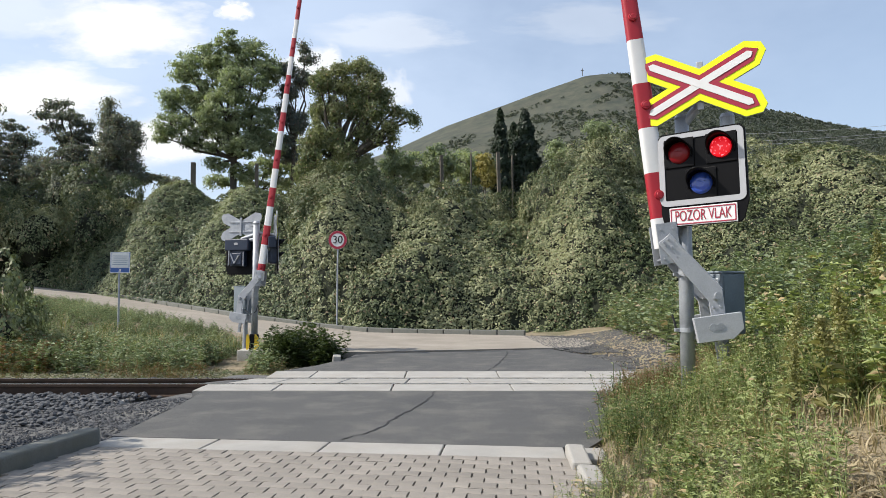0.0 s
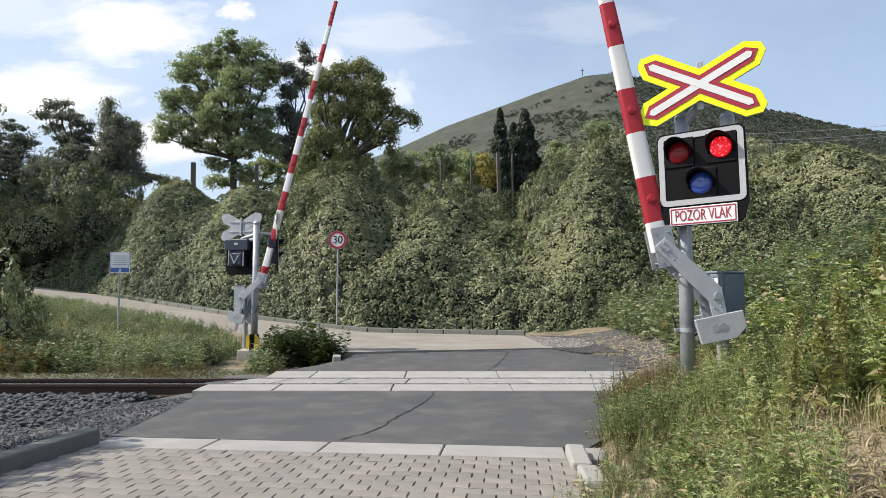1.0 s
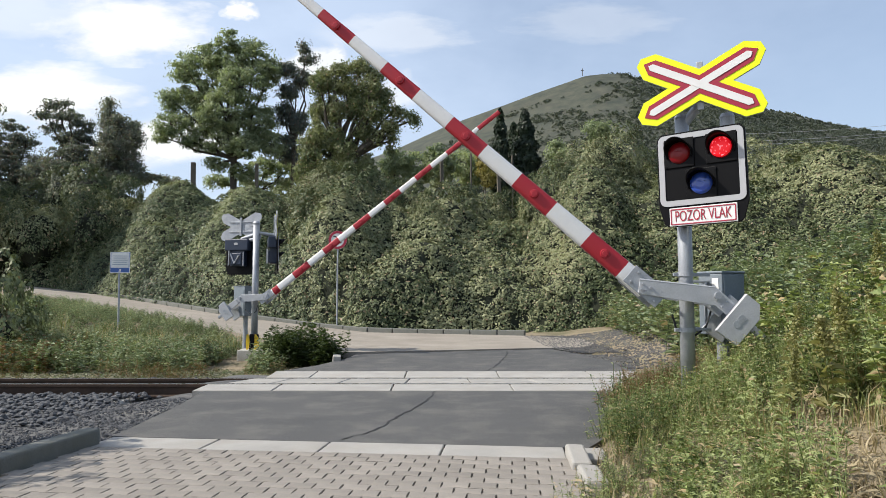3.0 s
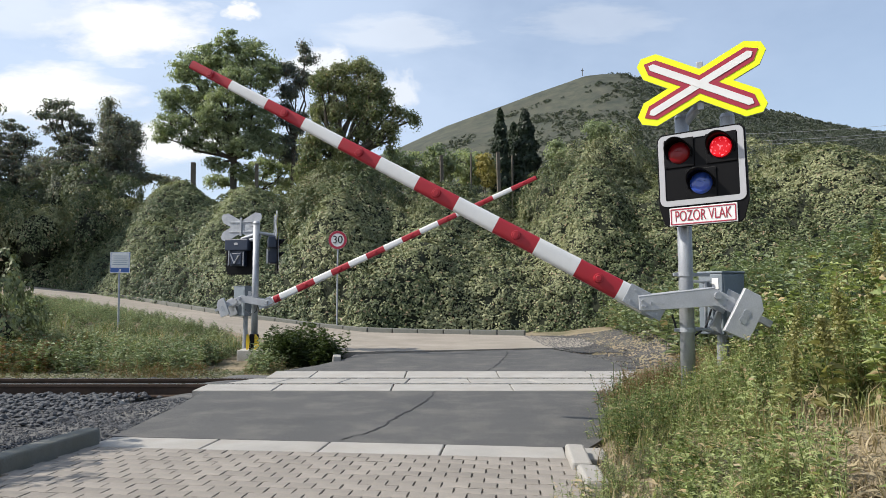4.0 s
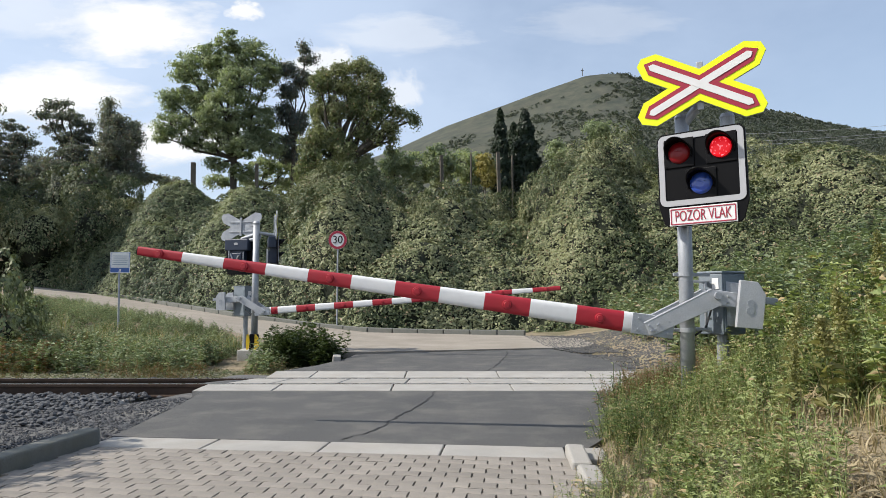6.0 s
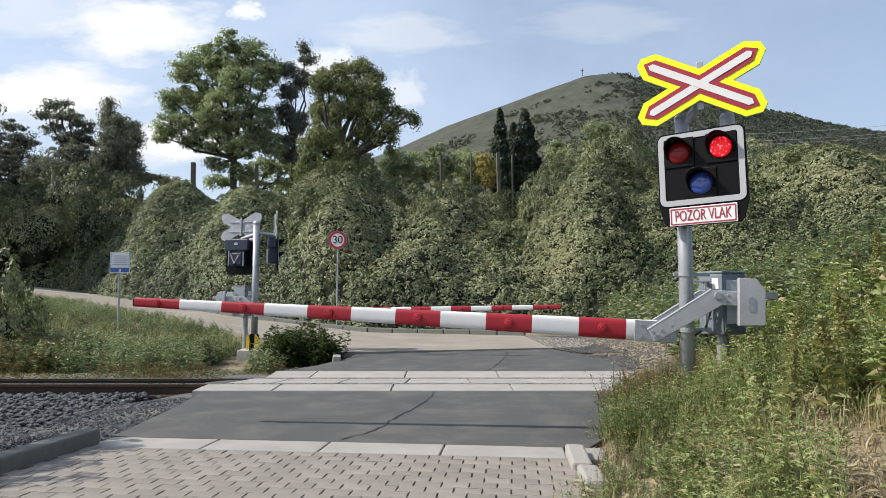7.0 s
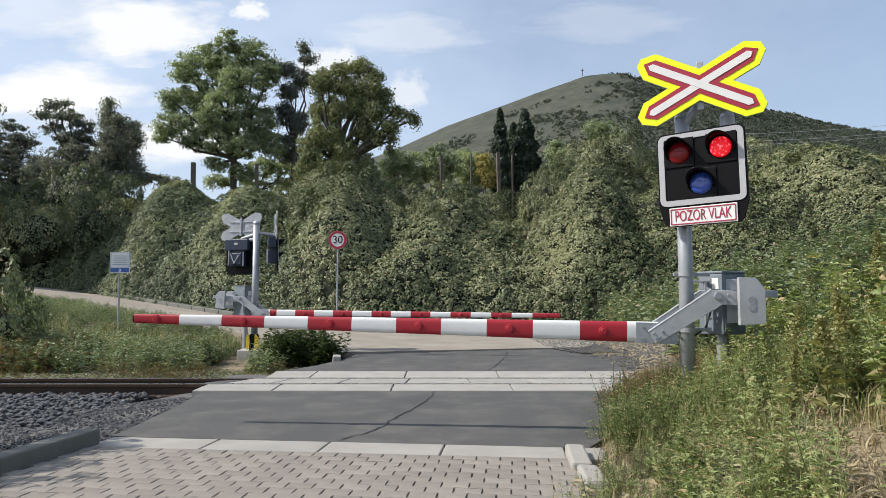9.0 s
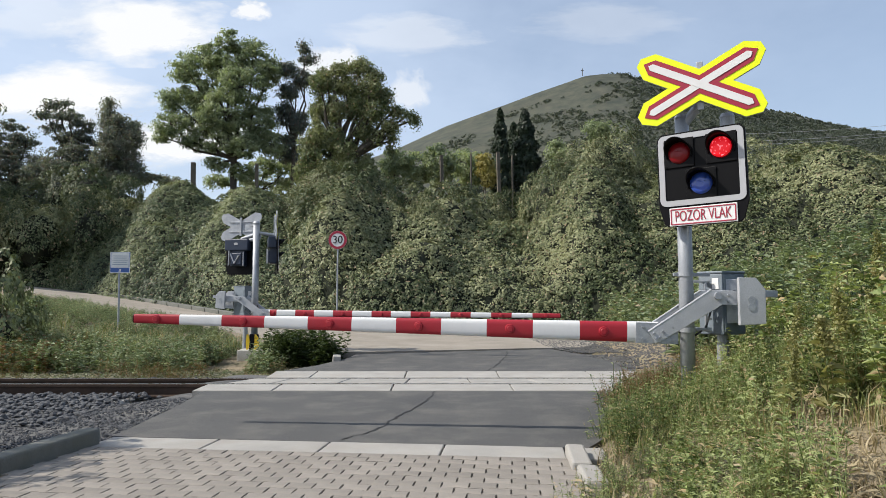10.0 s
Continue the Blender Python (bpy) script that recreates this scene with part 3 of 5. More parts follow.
# ---- warning signals ----
def cross_arm_outline(L, w, tip):
    return [(-L / 2, 0), (-L / 2 + tip, w / 2), (L / 2 - tip, w / 2), (L / 2, 0), (L / 2 - tip, -w / 2), (-L / 2 + tip, -w / 2)]


def warning_cross(m, label):
    """A crossbuck of two arms that lie flat: seen from -y; the back is bare metal."""
    c = thing("warning_cross", m, label, "road sign", "warning crosses")
    ang = 27.5
    def turned(o, a, dz=0.0):
        ca, sa = math.cos(radians(a)), math.sin(radians(a))
        return [(x * ca - z * sa, x * sa + z * ca) for x, z in o]
    def blunt(L, w):
        h, t = w / 2, w * 0.42
        return [(-L / 2, -h * 0.32), (-L / 2, h * 0.32), (-L / 2 + t, h), (L / 2 - t, h), (L / 2, h * 0.32), (L / 2, -h * 0.32), (L / 2 - t, -h), (-L / 2 + t, -h)]
    for k, a in enumerate((ang, -ang)):
        board = part("board", plate(turned(blunt(1.135, 0.246), a), -0.004 - 0.003 * k, 0.012 + 0.003 * k), M_GALV, c, "bare metal back of the board")
        part("border", plate(turned(blunt(1.131, 0.242), a), -0.010 - 0.002 * k, -0.0075 - 0.002 * k), M_YELLOW, board, "fluorescent yellow border")
        part("red_band", plate(turned(cross_arm_outline(1.04, 0.14, 0.08), a), -0.015 - 0.002 * k, -0.0125 - 0.002 * k), M_SIGNRED, board, "red band")
        part("white_bar", plate(turned(cross_arm_outline(0.945, 0.06, 0.03), a), -0.020 - 0.002 * k, -0.0175 - 0.002 * k), M_WHITE, board, "white bar")
    bm = bmesh.new()
    for z in (-0.11, 0.11):
        add_box(bm, (0, 0.022, z), (0.6, 0.018, 0.03), 0.003)
    add_box(bm, (0, 0.035, 0), (0.05, 0.02, 0.42), 0.003)
    part("back_rail", bm, M_GALV, c)
    return c


def signal_head(m, label, lit):
    """Box with two red lamps above a blue one, white rim and wording plate. Faces -y."""
    h = thing("crossing_signal", m, label, "crossing signal", "crossing signals")
    W, T = 0.70, 0.62
    shell = bmesh.new()
    add_plate(shell, round_rect(0.36, 0.60, 0.04, 0, 0), 0.02, 0.17, 0.006)
    add_box(shell, (0, 0.12, 0.18), (0.58, 0.19, 0.26), 0.02)
    add_box(shell, (0, 0.12, -0.14), (0.28, 0.19, 0.28), 0.02)
    hs = part("lamp_housing", shell, M_NAVY, h)
    # pale bracket rods; the two uprights also stand in for the housing's lit sides
    for x0, x1, z0, z1 in ((-0.20, -0.20, 0.02, -0.30), (0.17, 0.17, 0.05, -0.28), (-0.08, 0.03, -0.06, -0.24), (0.13, 0.03, -0.02, -0.24)):
        part("brace", rod((x0, 0.225, z0), (x1, 0.225, z1), 0.014, 0.014, 8), M_RIM, hs, "pale metal brace, uprights doubling as the housing's lit sides")
    part("maker_plate", box((0.0, 0.218, 0.2), (0.09, 0.008, 0.05), 0.002), M_RIM, hs)
    back = part("backboard", plate([(-0.362, 0.28), (-0.325, 0.325), (0.325, 0.325), (0.362, 0.28), (0.367, -0.31), (0.325, -0.46), (0.29, -0.487), (-0.29, -0.487), (-0.325, -0.46), (-0.367, -0.31)],
                                   0.0, 0.022, 0.004), M_BLACK, h)
    part("rim", ring(round_rect(W, T, 0.055), round_rect(W - 0.095, T - 0.095, 0.012), -0.009, 0.0), M_RIM, back, "white reflective rim")
    parts = []
    for nm, x, z, mat, lab in (("red_lamp", -0.172, 0.145, M_LENSRED, "dark red lamp"), ("red_lamp", 0.172, 0.145, M_LENSRED, "dark red lamp"), ("blue_lamp", 0, -0.135, M_LENSBLUE, "unlit blue lamp")):
        sq = part("lamp_mount", box((x, -0.006, z), (0.25, 0.012, 0.255), 0.006), M_BLACK, back)
        part("screw", add_rod(rod((x - 0.115, -0.016, z - 0.11), (x - 0.115, -0.01, z - 0.11), 0.012, 0.012, 8), (x + 0.115, -0.016, z + 0.11), (x + 0.115, -0.01, z + 0.11), 0.012, 0.012, 8), M_BLACK, sq)
        lens = bmesh.new()
        rings = []
        for rr, yy in ((0.094, -0.010), (0.090, -0.022), (0.068, -0.033), (0.036, -0.040)):
            rings.append([lens.verts.new((x + rr * math.cos(a * math.pi / 14), yy, z + rr * math.sin(a * math.pi / 14))) for a in range(28)])
        for a, b in zip(rings, rings[1:]):
            for k in range(28):
                lens.faces.new((a[k], a[(k + 1) % 28], b[(k + 1) % 28], b[k]))
        lens.faces.new(rings[-1])
        lm = part(nm, lens, mat, h, lab, True)
        part("glint_bar", box((x, -0.043, z + 0.012), (0.07, 0.004, 0.010), 0.002), mat, lm)
        # peaked hood, open below
        hood = bmesh.new()
        cols = []
        for k in range(25):
            a = radians(-25 + 230 * k / 24)
            depth = 0.04 + 0.13 * max(0, math.sin(a)) ** 0.8
            cols.append([hood.verts.new((x + r * math.cos(a), yy, z + r * math.sin(a))) for r, yy in ((0.108, -0.01), (0.112, -depth), (0.103, -depth), (0.099, -0.01))])
        for a, b in zip(cols, cols[1:]):
            for k in range(4):
                hood.faces.new((a[k], a[(k + 1) % 4], b[(k + 1) % 4], b[k]))
        hood.faces.new(cols[0])
        hood.faces.new(cols[-1])
        part("hood", hood, M_BLACK, lm, "", True)
        parts.append(lm)
    sign = part("wording_plate", box((0, -0.008, -0.405), (0.55, 0.012, 0.155), 0.003), M_WHITE, h, "white plate with a red border")
    part("red_border", ring(round_rect(0.53, 0.136, 0.008, 0, -0.405), round_rect(0.512, 0.118, 0.006, 0, -0.405), -0.018, -0.0145), M_SIGNRED, sign)
    words("wording", "POZOR VLAK", 0.128, Matrix.Translation((0, -0.0165, -0.405)) @ Matrix.Rotation(radians(90), 4, "X"), M_SIGNRED, sign, 0.455)
    return h, parts


def bulb(lamp):
    """The glowing insert of a lamp: it stands proud of the lens when lit and behind it when dark."""
    bm = bmesh.new()
    rings = []
    for rr, yy in ((0.090, 0.0), (0.085, -0.012), (0.063, -0.022), (0.033, -0.029)):
        rings.append([bm.verts.new((rr * math.cos(a * math.pi / 14), yy, rr * math.sin(a * math.pi / 14))) for a in range(28)])
    for a, b in zip(rings, rings[1:]):
        for k in range(28):
            bm.faces.new((a[k], a[(k + 1) % 28], b[(k + 1) % 28], b[k]))
    bm.faces.new(rings[-1])
    bm.faces.new(rings[0])
    ob = part("glowing_insert", bm, M_LIT, lamp, "bright red glowing lamp", True)
    facets = bmesh.new()
    for i in range(26):
        a, r = i * 2.4, 0.010 + 0.0027 * i
        add_box(facets, (r * math.cos(a), -0.027 + 0.013 * (r / 0.08) ** 2, r * math.sin(a)), (0.026, 0.005, 0.009), 0, Matrix.Rotation(a * 1.7, 4, "Y"))
    fo = part("facet", facets, M_HOT, ob, "brighter facets of the lens")
    return ob


# signal beside the road on the camera's side
PX, PY = 2.11, 5.93
post = thing("signal_post", pose(PX, PY, 0), "grey galvanised steel tube post in the weeds", "post", "signal posts")
part("tube", rod((0, 0, 0.1), (0, 0, 2.74), 0.062, 0.060, 24), M_GALV, post, "", True)
part("cap", rod((0, 0, 2.74), (0, 0, 2.77), 0.064, 0.05, 24), M_GALV, post)
for z in (1.36, 0.88):
    bm = bmesh.new()
    add_rod(bm, (0, 0, z - 0.018), (0, 0, z + 0.018), 0.07, 0.07, 24)
    add_box(bm, (-0.085, 0, z), (0.05, 0.03, 0.03), 0.004)
    add_box(bm, (0.13, 0.06, z), (0.2, 0.03, 0.03), 0.004)
    part("clamp", bm, M_GALV, post)
bm = bmesh.new()
add_rod(bm, (0, 0, 2.66), (0.10, -0.08, 2.80), 0.04, 0.04, 14)
add_rod(bm, (0.10, -0.08, 2.80), (0.10, -0.14, 3.0), 0.028, 0.028, 14)
part("sign_bracket", bm, M_GALV, post)
bm = rod((0.36, -0.10, 2.55), (0.36, -0.10, 2.72), 0.06, 0.06, 20)
add_rod(bm, (0.36, -0.10, 2.72), (0.36, -0.10, 2.755), 0.066, 0.05, 20)
part("bell", bm, M_GALV, post)

warning_cross(pose(2.198, 5.72, 2.977, 0, 0, -26), "yellow-bordered red and white railway warning cross")
near_head, near_lamps = signal_head(pose(2.172, 5.68, 2.255, 0, -1.2, -36), "black signal with white rim and flashing red lamps", True)
bulbs = [bulb(near_lamps[0]), bulb(near_lamps[1])]

# signal and second head beyond the track
QX, QY = -4.22, 15.35
post2 = thing("signal_post", pose(QX, QY, 0), "grey steel tube post on a concrete block", "post", "signal posts")
part("tube", rod((0, 0, 0.02), (0, 0, 2.86), 0.075, 0.072, 20), M_GALV, post2, "", True)
part("cap", rod((0, 0, 2.86), (0, 0, 2.92), 0.09, 0.05, 20), M_GALV, post2)
bm = bmesh.new()
add_rod(bm, (0, 0, 2.62), (-0.36, 0.12, 2.52), 0.04, 0.04, 12)
add_rod(bm, (0, 0, 2.52), (-0.36, 0.12, 2.45), 0.04, 0.04, 12)
add_rod(bm, (0, 0, 2.66), (0.42, 0.06, 2.60), 0.035, 0.035, 12)
add_rod(bm, (0.42, 0.06, 2.2), (0.42, 0.06, 2.75), 0.03, 0.03, 12)
part("sign_bracket", bm, M_GALV, post2)
part("yellow_guard", plate([(-0.13, 0.03), (-0.10, 0.03), (-0.06, 0.16), (-0.06, 0.24), (-0.10, 0.38), (-0.13, 0.38), (-0.15, 0.2)], -0.14, -0.10), M_YELLOWDARK, post2, "yellow cable guard")
part("cable_box", box((0.02, -0.08, 0.2), (0.19, 0.12, 0.36), 0.02), M_BLACK, post2)
part("yellow_guard", plate([(0.08, 0.03), (0.14, 0.12), (0.14, 0.28), (0.08, 0.38), (0.05, 0.38), (0.05, 0.03)], -0.15, -0.12), M_YELLOWDARK, post2, "yellow cable guard")
blk = part("concrete_block", box((QX - 0.02, QY, -0.2), (0.56, 0.56, 0.48), 0.02), M_CONCRETE)
tagged(blk, "weathered concrete footing block of the signal post", "footing")
warning_cross(pose(-4.60, 15.50, 2.80, 0, 0, 165), "railway warning cross turned away, bare metal back")
signal_head(pose(-4.62, 15.56, 2.20, 0, 0, 165), "crossing signal seen from behind, dark blue plastic", False)
warning_cross(pose(-3.80, 15.42, 2.80, 0, 0, 107), "railway warning cross seen edge on")
signal_head(pose(-3.76, 15.45, 2.25, 0, 0, 107), "crossing signal seen from the side", False)

# speed limit sign
sx, sy = -3.78, 24.4
sz = float(ground(sx, sy)) - 0.1
sign30 = thing("speed_limit_sign", pose(sx, sy, sz), "round white speed limit sign with a red ring", "road sign")
top = 1.14 + (531 - 425) / 1207 * sy - sz
part("post", rod((0, 0.03, 0), (0, 0.03, top + 0.3), 0.03, 0.03, 10), M_GALV, sign30)
disc = part("disc", plate(circle(0.333, 0, top), -0.012, 0.0), M_WHITE, sign30)
part("red_ring", ring(circle(0.328, 0, top), circle(0.238, 0, top), -0.018, -0.014), M_SIGNRED, disc)
words("number", "30", 0.40, Matrix.Translation((0, -0.018, top)) @ Matrix.Rotation(radians(90), 4, "X"), M_BLACK, disc, 0.34)

# notice board by the road
nx, ny = (212 - 784) / 1207 * 17.7, 17.7
nz = float(ground(nx, ny)) - 0.05
notice = thing("notice_sign", pose(nx, ny, nz, 0, 0, 4), "white notice with lines of print and a blue foot", "sign")
nt = 1.14 + (531 - 465) / 1207 * 17.7 - nz
part("post", rod((0, 0.03, 0), (-0.03, 0.03, nt), 0.025, 0.025, 10), M_GALV, notice)
bd = part("board", box((0, 0, nt), (0.50, 0.014, 0.54), 0.004), M_BLUE, notice, "blue rimmed board")
part("white_field", box((0, -0.010, nt + 0.055), (0.44, 0.006, 0.385)), M_WHITE, bd)
part("white_rim", ring(round_rect(0.50, 0.54, 0.01, 0, nt), round_rect(0.475, 0.515, 0.008, 0, nt), -0.013, -0.0085), M_WHITE, bd)
for k in range(5):
    part("print_line", box((0.0, -0.015, nt + 0.17 - 0.055 * k), (0.34 if k % 2 else 0.38, 0.004, 0.016)), M_PRINT, bd)
part("emblem", plate([(-0.03, nt - 0.24), (0.0, nt - 0.17), (0.04, nt - 0.18), (0.02, nt - 0.24)], -0.012, -0.008), M_WHITE, bd)


# ---- plants ----
def lumpy(n, seed, k=20, wide=0.76, low=0.52):
    """Directions on the upper half of a ball with a radius of many rounded lumps and deep creases."""
    r = np.random.default_rng(seed)
    d = unit(r.normal(0, 1, (n, 3)))
    d[:, 2] = np.abs(d[:, 2]) * 1.0 - 0.25
    d = unit(d)
    c = unit(r.normal(0, 1, (k, 3)) * (1, 1, 0.7) + (0, 0, 0.3))
    size = r.uniform(0.75, 1.0, k)
    near = d @ c.T
    lobe = np.clip((near - wide) / (1 - wide), 0, 1) ** 0.6 * size
    best = lobe.argmax(1)
    top = lobe.max(1)
    rad = low + (1 - low) * top
    return d, rad, unit(d * 0.75 + (d - c[best] * 0.9) * 1.6 * (top > 0)[:, None])


def bush_mesh(seed, leaves, size, material, *shape):
    """A lumpy bush: leaf sprays over its surface and a few shoots standing out."""
    per = 24
    d, rad, out = lumpy(leaves // per, seed, *shape)
    r = np.random.default_rng(seed + 50)
    c = d * (rad * r.uniform(0.84, 1.0, len(d)))[:, None]
    v, f = sprays(c, out + np.array([0, 0, 0.3]), per, 0.12, size, r, 0.7)
    return mesh_from("foliage", v, f, material)


# near-black ball inside a bush, painted shade behind its leaves
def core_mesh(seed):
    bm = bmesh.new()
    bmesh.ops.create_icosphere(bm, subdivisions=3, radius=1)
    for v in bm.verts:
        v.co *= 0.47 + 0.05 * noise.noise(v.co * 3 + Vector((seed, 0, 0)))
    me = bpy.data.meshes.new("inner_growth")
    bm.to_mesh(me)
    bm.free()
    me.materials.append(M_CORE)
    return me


def bush_kind(seed, leaves, size, label, material, *shape):
    b = thing("bush", pose(0, 0, -50), label, "bush", "overgrown bank")
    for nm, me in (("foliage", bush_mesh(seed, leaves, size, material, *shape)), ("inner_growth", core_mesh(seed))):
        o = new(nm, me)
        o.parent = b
    return b


kinds = [bush_kind(11 + i, 6400, 0.064, "dense bush smothered in green climbing creeper", M_IVY) for i in range(7)]
# the same bushes in the leaf colour that carries the left side's shade
dark = [bush_kind(91 + i, 6400, 0.066, "green bush with the left side's shade in its leaf colour", M_SHADELEAF) for i in range(5)]
placer = random.Random(4)
large = [bush_kind(31 + i, 9600, 0.048, "tall thicket smothered in green climbing creeper", M_IVY, 17, 0.74, 0.48) for i in range(4)]
large_dark = [bush_kind(71 + i, 9600, 0.05, "tall green thicket, leaf colour toned for the bank's shade", M_SHADELEAF, 17, 0.74, 0.48) for i in range(3)]
used = set()


def put_bush(x, y, z, r, h, pool=None):
    pool = pool or kinds
    i = placer.choice(pool)
    m = Matrix.Translation((x, y, z)) @ Matrix.Rotation(placer.uniform(0, 6.28), 4, "Z")
    if i not in used:
        used.add(i)
        ob = i
        ob.matrix_basis = m
    else:
        ob = copy_thing(i, m)
    ob.scale = (r, r * placer.uniform(0.85, 1.15), h)
    return ob


def cushions(x, y, wide, deep, seed):
    """Height of rounded cushions side by side: 1 on a crown, 0 in the creases between them."""
    r = np.random.default_rng(seed)
    off = r.random((64, 64, 3))
    i, j = np.floor(x / wide).astype(int), np.floor(y / deep).astype(int)
    best = np.zeros(np.shape(x))
    for di in (-1, 0, 1):
        for dj in (-1, 0, 1):
            o = off[(i + di) % 64, (j + dj) % 64]
            u = (x / wide - (i + di + 0.15 + 0.7 * o[..., 0])) / (0.72 + 0.3 * o[..., 2])
            v = (y / deep - (j + dj + 0.15 + 0.7 * o[..., 1])) / (0.72 + 0.3 * o[..., 2])
            best = np.maximum(best, np.sqrt(np.clip(1 - u * u - v * v, 0, 1)) * (0.65 + 0.35 * o[..., 2]))
    return best


def cover_z(x, y):
    lump = 1.25 * cushions(x, y, 3.3, 2.7, 5) + 0.85 * cushions(x + 0.3 * y, y, 1.25, 1.1, 6) + 0.25 * cushions(x, y, 0.55, 0.5, 7)
    # overgrown ribs running up the bank, with hollows between them
    rib = 0
    for x0, w, h in ((-4.6, 1.5, 2.0), (-0.4, 1.2, 1.1), (6.0, 1.6, 2.2), (10.6, 1.5, 1.2), (15.5, 1.8, 1.5), (-10.5, 1.7, 1.5), (-16.0, 2.0, 1.8)):
        rib = rib + h * np.exp(-((x - x0 - 0.12 * (y - 27)) / w) ** 2)
    deep = y - foot(x)
    lump = (lump + rib * sm(0.3, 2.5, deep)) * (1 - 0.8 * sm(5.5, 10, deep)) * (1 - 0.9 * np.exp(-((x + 3.78) ** 2 + (y - 24.4) ** 2) / 0.5))
    return ground(x, y) + (0.05 + lump) * sm(-0.3, 1.2, deep) - 0.55


cx, cy = np.linspace(-29, 27, 420), np.linspace(0, 1, 130)
gx, gt = np.meshgrid(cx, cy)
gy = foot(gx) - 0.3 + 16 * gt
gz = cover_z(gx, gy)
vv = np.stack([gx, gy, gz], -1).reshape(-1, 3)
nx = len(cx)
ii = (np.arange(len(cy) - 1)[:, None] * nx + np.arange(nx - 1)).ravel()
# near-black sheet below the leaves stands in for shade in the creases
me = mesh_from("crease_sheet", vv, np.stack([ii, ii + 1, ii + 1 + nx, ii + nx], 1), M_CORE)
tagged(new("crease_sheet", me), "near-black sheet under the creeper, standing in for shaded creases", "creeper", kind="stuff")
grad = np.stack([-np.gradient(gz, axis=1) / np.gradient(gx, axis=1), -np.gradient(gz, axis=0) / np.gradient(gy, axis=0), np.ones_like(gz)], -1)
n = 75000
ri, rj = rng.uniform(0, len(cy) - 1.01, n), rng.uniform(0, nx - 1.01, n)
steep = np.linalg.norm(grad[ri.astype(int), rj.astype(int)], axis=1)
fx, fy = np.interp(rj, np.arange(nx), cx), gy[ri.astype(int), rj.astype(int)]
# few leaves in the creases, so the near-black sheet shows there as shade
crown = 0.55 * cushions(fx + 0.3 * fy, fy, 1.25, 1.1, 6) + 0.45 * cushions(fx, fy, 0.55, 0.5, 7)
stay = rng.random(n) < np.clip(steep / 2.6, 0, 1) * sm(0.2, 0.62, crown)
ri, rj = ri[stay], rj[stay]
n = len(ri)
i0, j0 = ri.astype(int), rj.astype(int)
fi, fj = (ri - i0)[:, None], (rj - j0)[:, None]
V3 = vv.reshape(len(cy), nx, 3)
P = (V3[i0, j0] * (1 - fi) + V3[i0 + 1, j0] * fi) * (1 - fj) + (V3[i0, j0 + 1] * (1 - fi) + V3[i0 + 1, j0 + 1] * fi) * fj
N = unit(grad[i0, j0])
# left of about x = -5.5 the leaf colour carries the bank's shade
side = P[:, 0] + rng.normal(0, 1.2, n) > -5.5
for sel, mt, lb in ((side, M_IVY, "green creeper smothering the whole bank"), (~side, M_SHADELEAF, "green undergrowth, the bank's shade put into its leaf colour")):
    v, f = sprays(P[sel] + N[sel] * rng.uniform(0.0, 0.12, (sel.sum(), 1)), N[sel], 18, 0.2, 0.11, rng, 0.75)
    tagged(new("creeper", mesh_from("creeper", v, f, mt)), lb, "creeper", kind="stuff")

row_y = (0.6, 3.0, 5.6, 8.4, 11.5)
for j, dy in enumerate(row_y):
    x = -30.0 + 0.7 * (j % 2)
    while x < 26:
        step = placer.uniform(2.6, 5.0)
        y = float(foot(x)) + 0.9 + dy + placer.uniform(-0.6, 0.6)
        r = placer.uniform(1.15, 1.75) * (1.15 if j else 0.8)
        h = r * placer.uniform(0.8, 1.25)
        if abs(x) < 0.66 * y + 2:
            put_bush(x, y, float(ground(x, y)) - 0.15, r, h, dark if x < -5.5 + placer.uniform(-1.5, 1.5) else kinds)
        x += step


def px(xp, d, yp=330):
    v, a = (441 - yp) / 1207, radians(TILT)
    return (xp - 784) / 1207 * d / (math.cos(a) - v * math.sin(a))


def pz(yp, d):
    v, a = (441 - yp) / 1207, radians(TILT)
    return 1.14 + d * (math.sin(a) + v * math.cos(a)) / (math.cos(a) - v * math.sin(a))


# taller masses along the bank: picture column, distance, top height, half width
for xp, d, yt, w in ((1075, 34, 205, 2.6), (1010, 33, 262, 2.4), (1130, 35, 250, 2.4), (1330, 33, 238, 2.6), (1420, 32, 248, 2.6), (1500, 32, 245, 2.8), (1580, 31, 250, 2.8),
                     (1215, 36, 265, 2.6), (640, 33, 268, 2.6), (560, 33, 300, 2.2), (745, 33, 330, 1.8), (170, 36, 320, 2.6), (80, 36, 330, 2.6), (290, 38, 318, 1.6),
                     (230, 37, 330, 2.2), (0, 36, 340, 2.6), (750, 30, 350, 1.3), (600, 32.5, 265, 2.0), (520, 33, 325, 2.0), (575, 30.5, 315, 2.2), (480, 33, 345, 1.8), (1040, 33, 240, 2.2), (985, 32, 290, 2.0), (1280, 33, 262, 2.4), (1375, 33, 258, 2.4), (1460, 33, 240, 2.2), (30, 40, 300, 2.6), (100, 40, 285, 2.6), (165, 39, 275, 2.4), (225, 39, 300, 2.4), (-40, 39, 300, 2.6), (850, 34, 332, 1.7), (905, 35, 330, 1.8), (945, 34, 335, 1.6)):
    X, Zt = px(xp, d), pz(yt, d)
    zb = float(ground(X, d)) - 0.3
    n = max(1, round((Zt - zb) / (w * 0.95)))
    step = (Zt - zb) / n
    for k in range(n):
        t = (k + 1) / n
        hh = min(step * 1.3, w * 1.15)
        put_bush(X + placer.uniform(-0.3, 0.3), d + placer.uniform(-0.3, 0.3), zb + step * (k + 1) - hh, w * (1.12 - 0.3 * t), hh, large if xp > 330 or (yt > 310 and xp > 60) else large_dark)

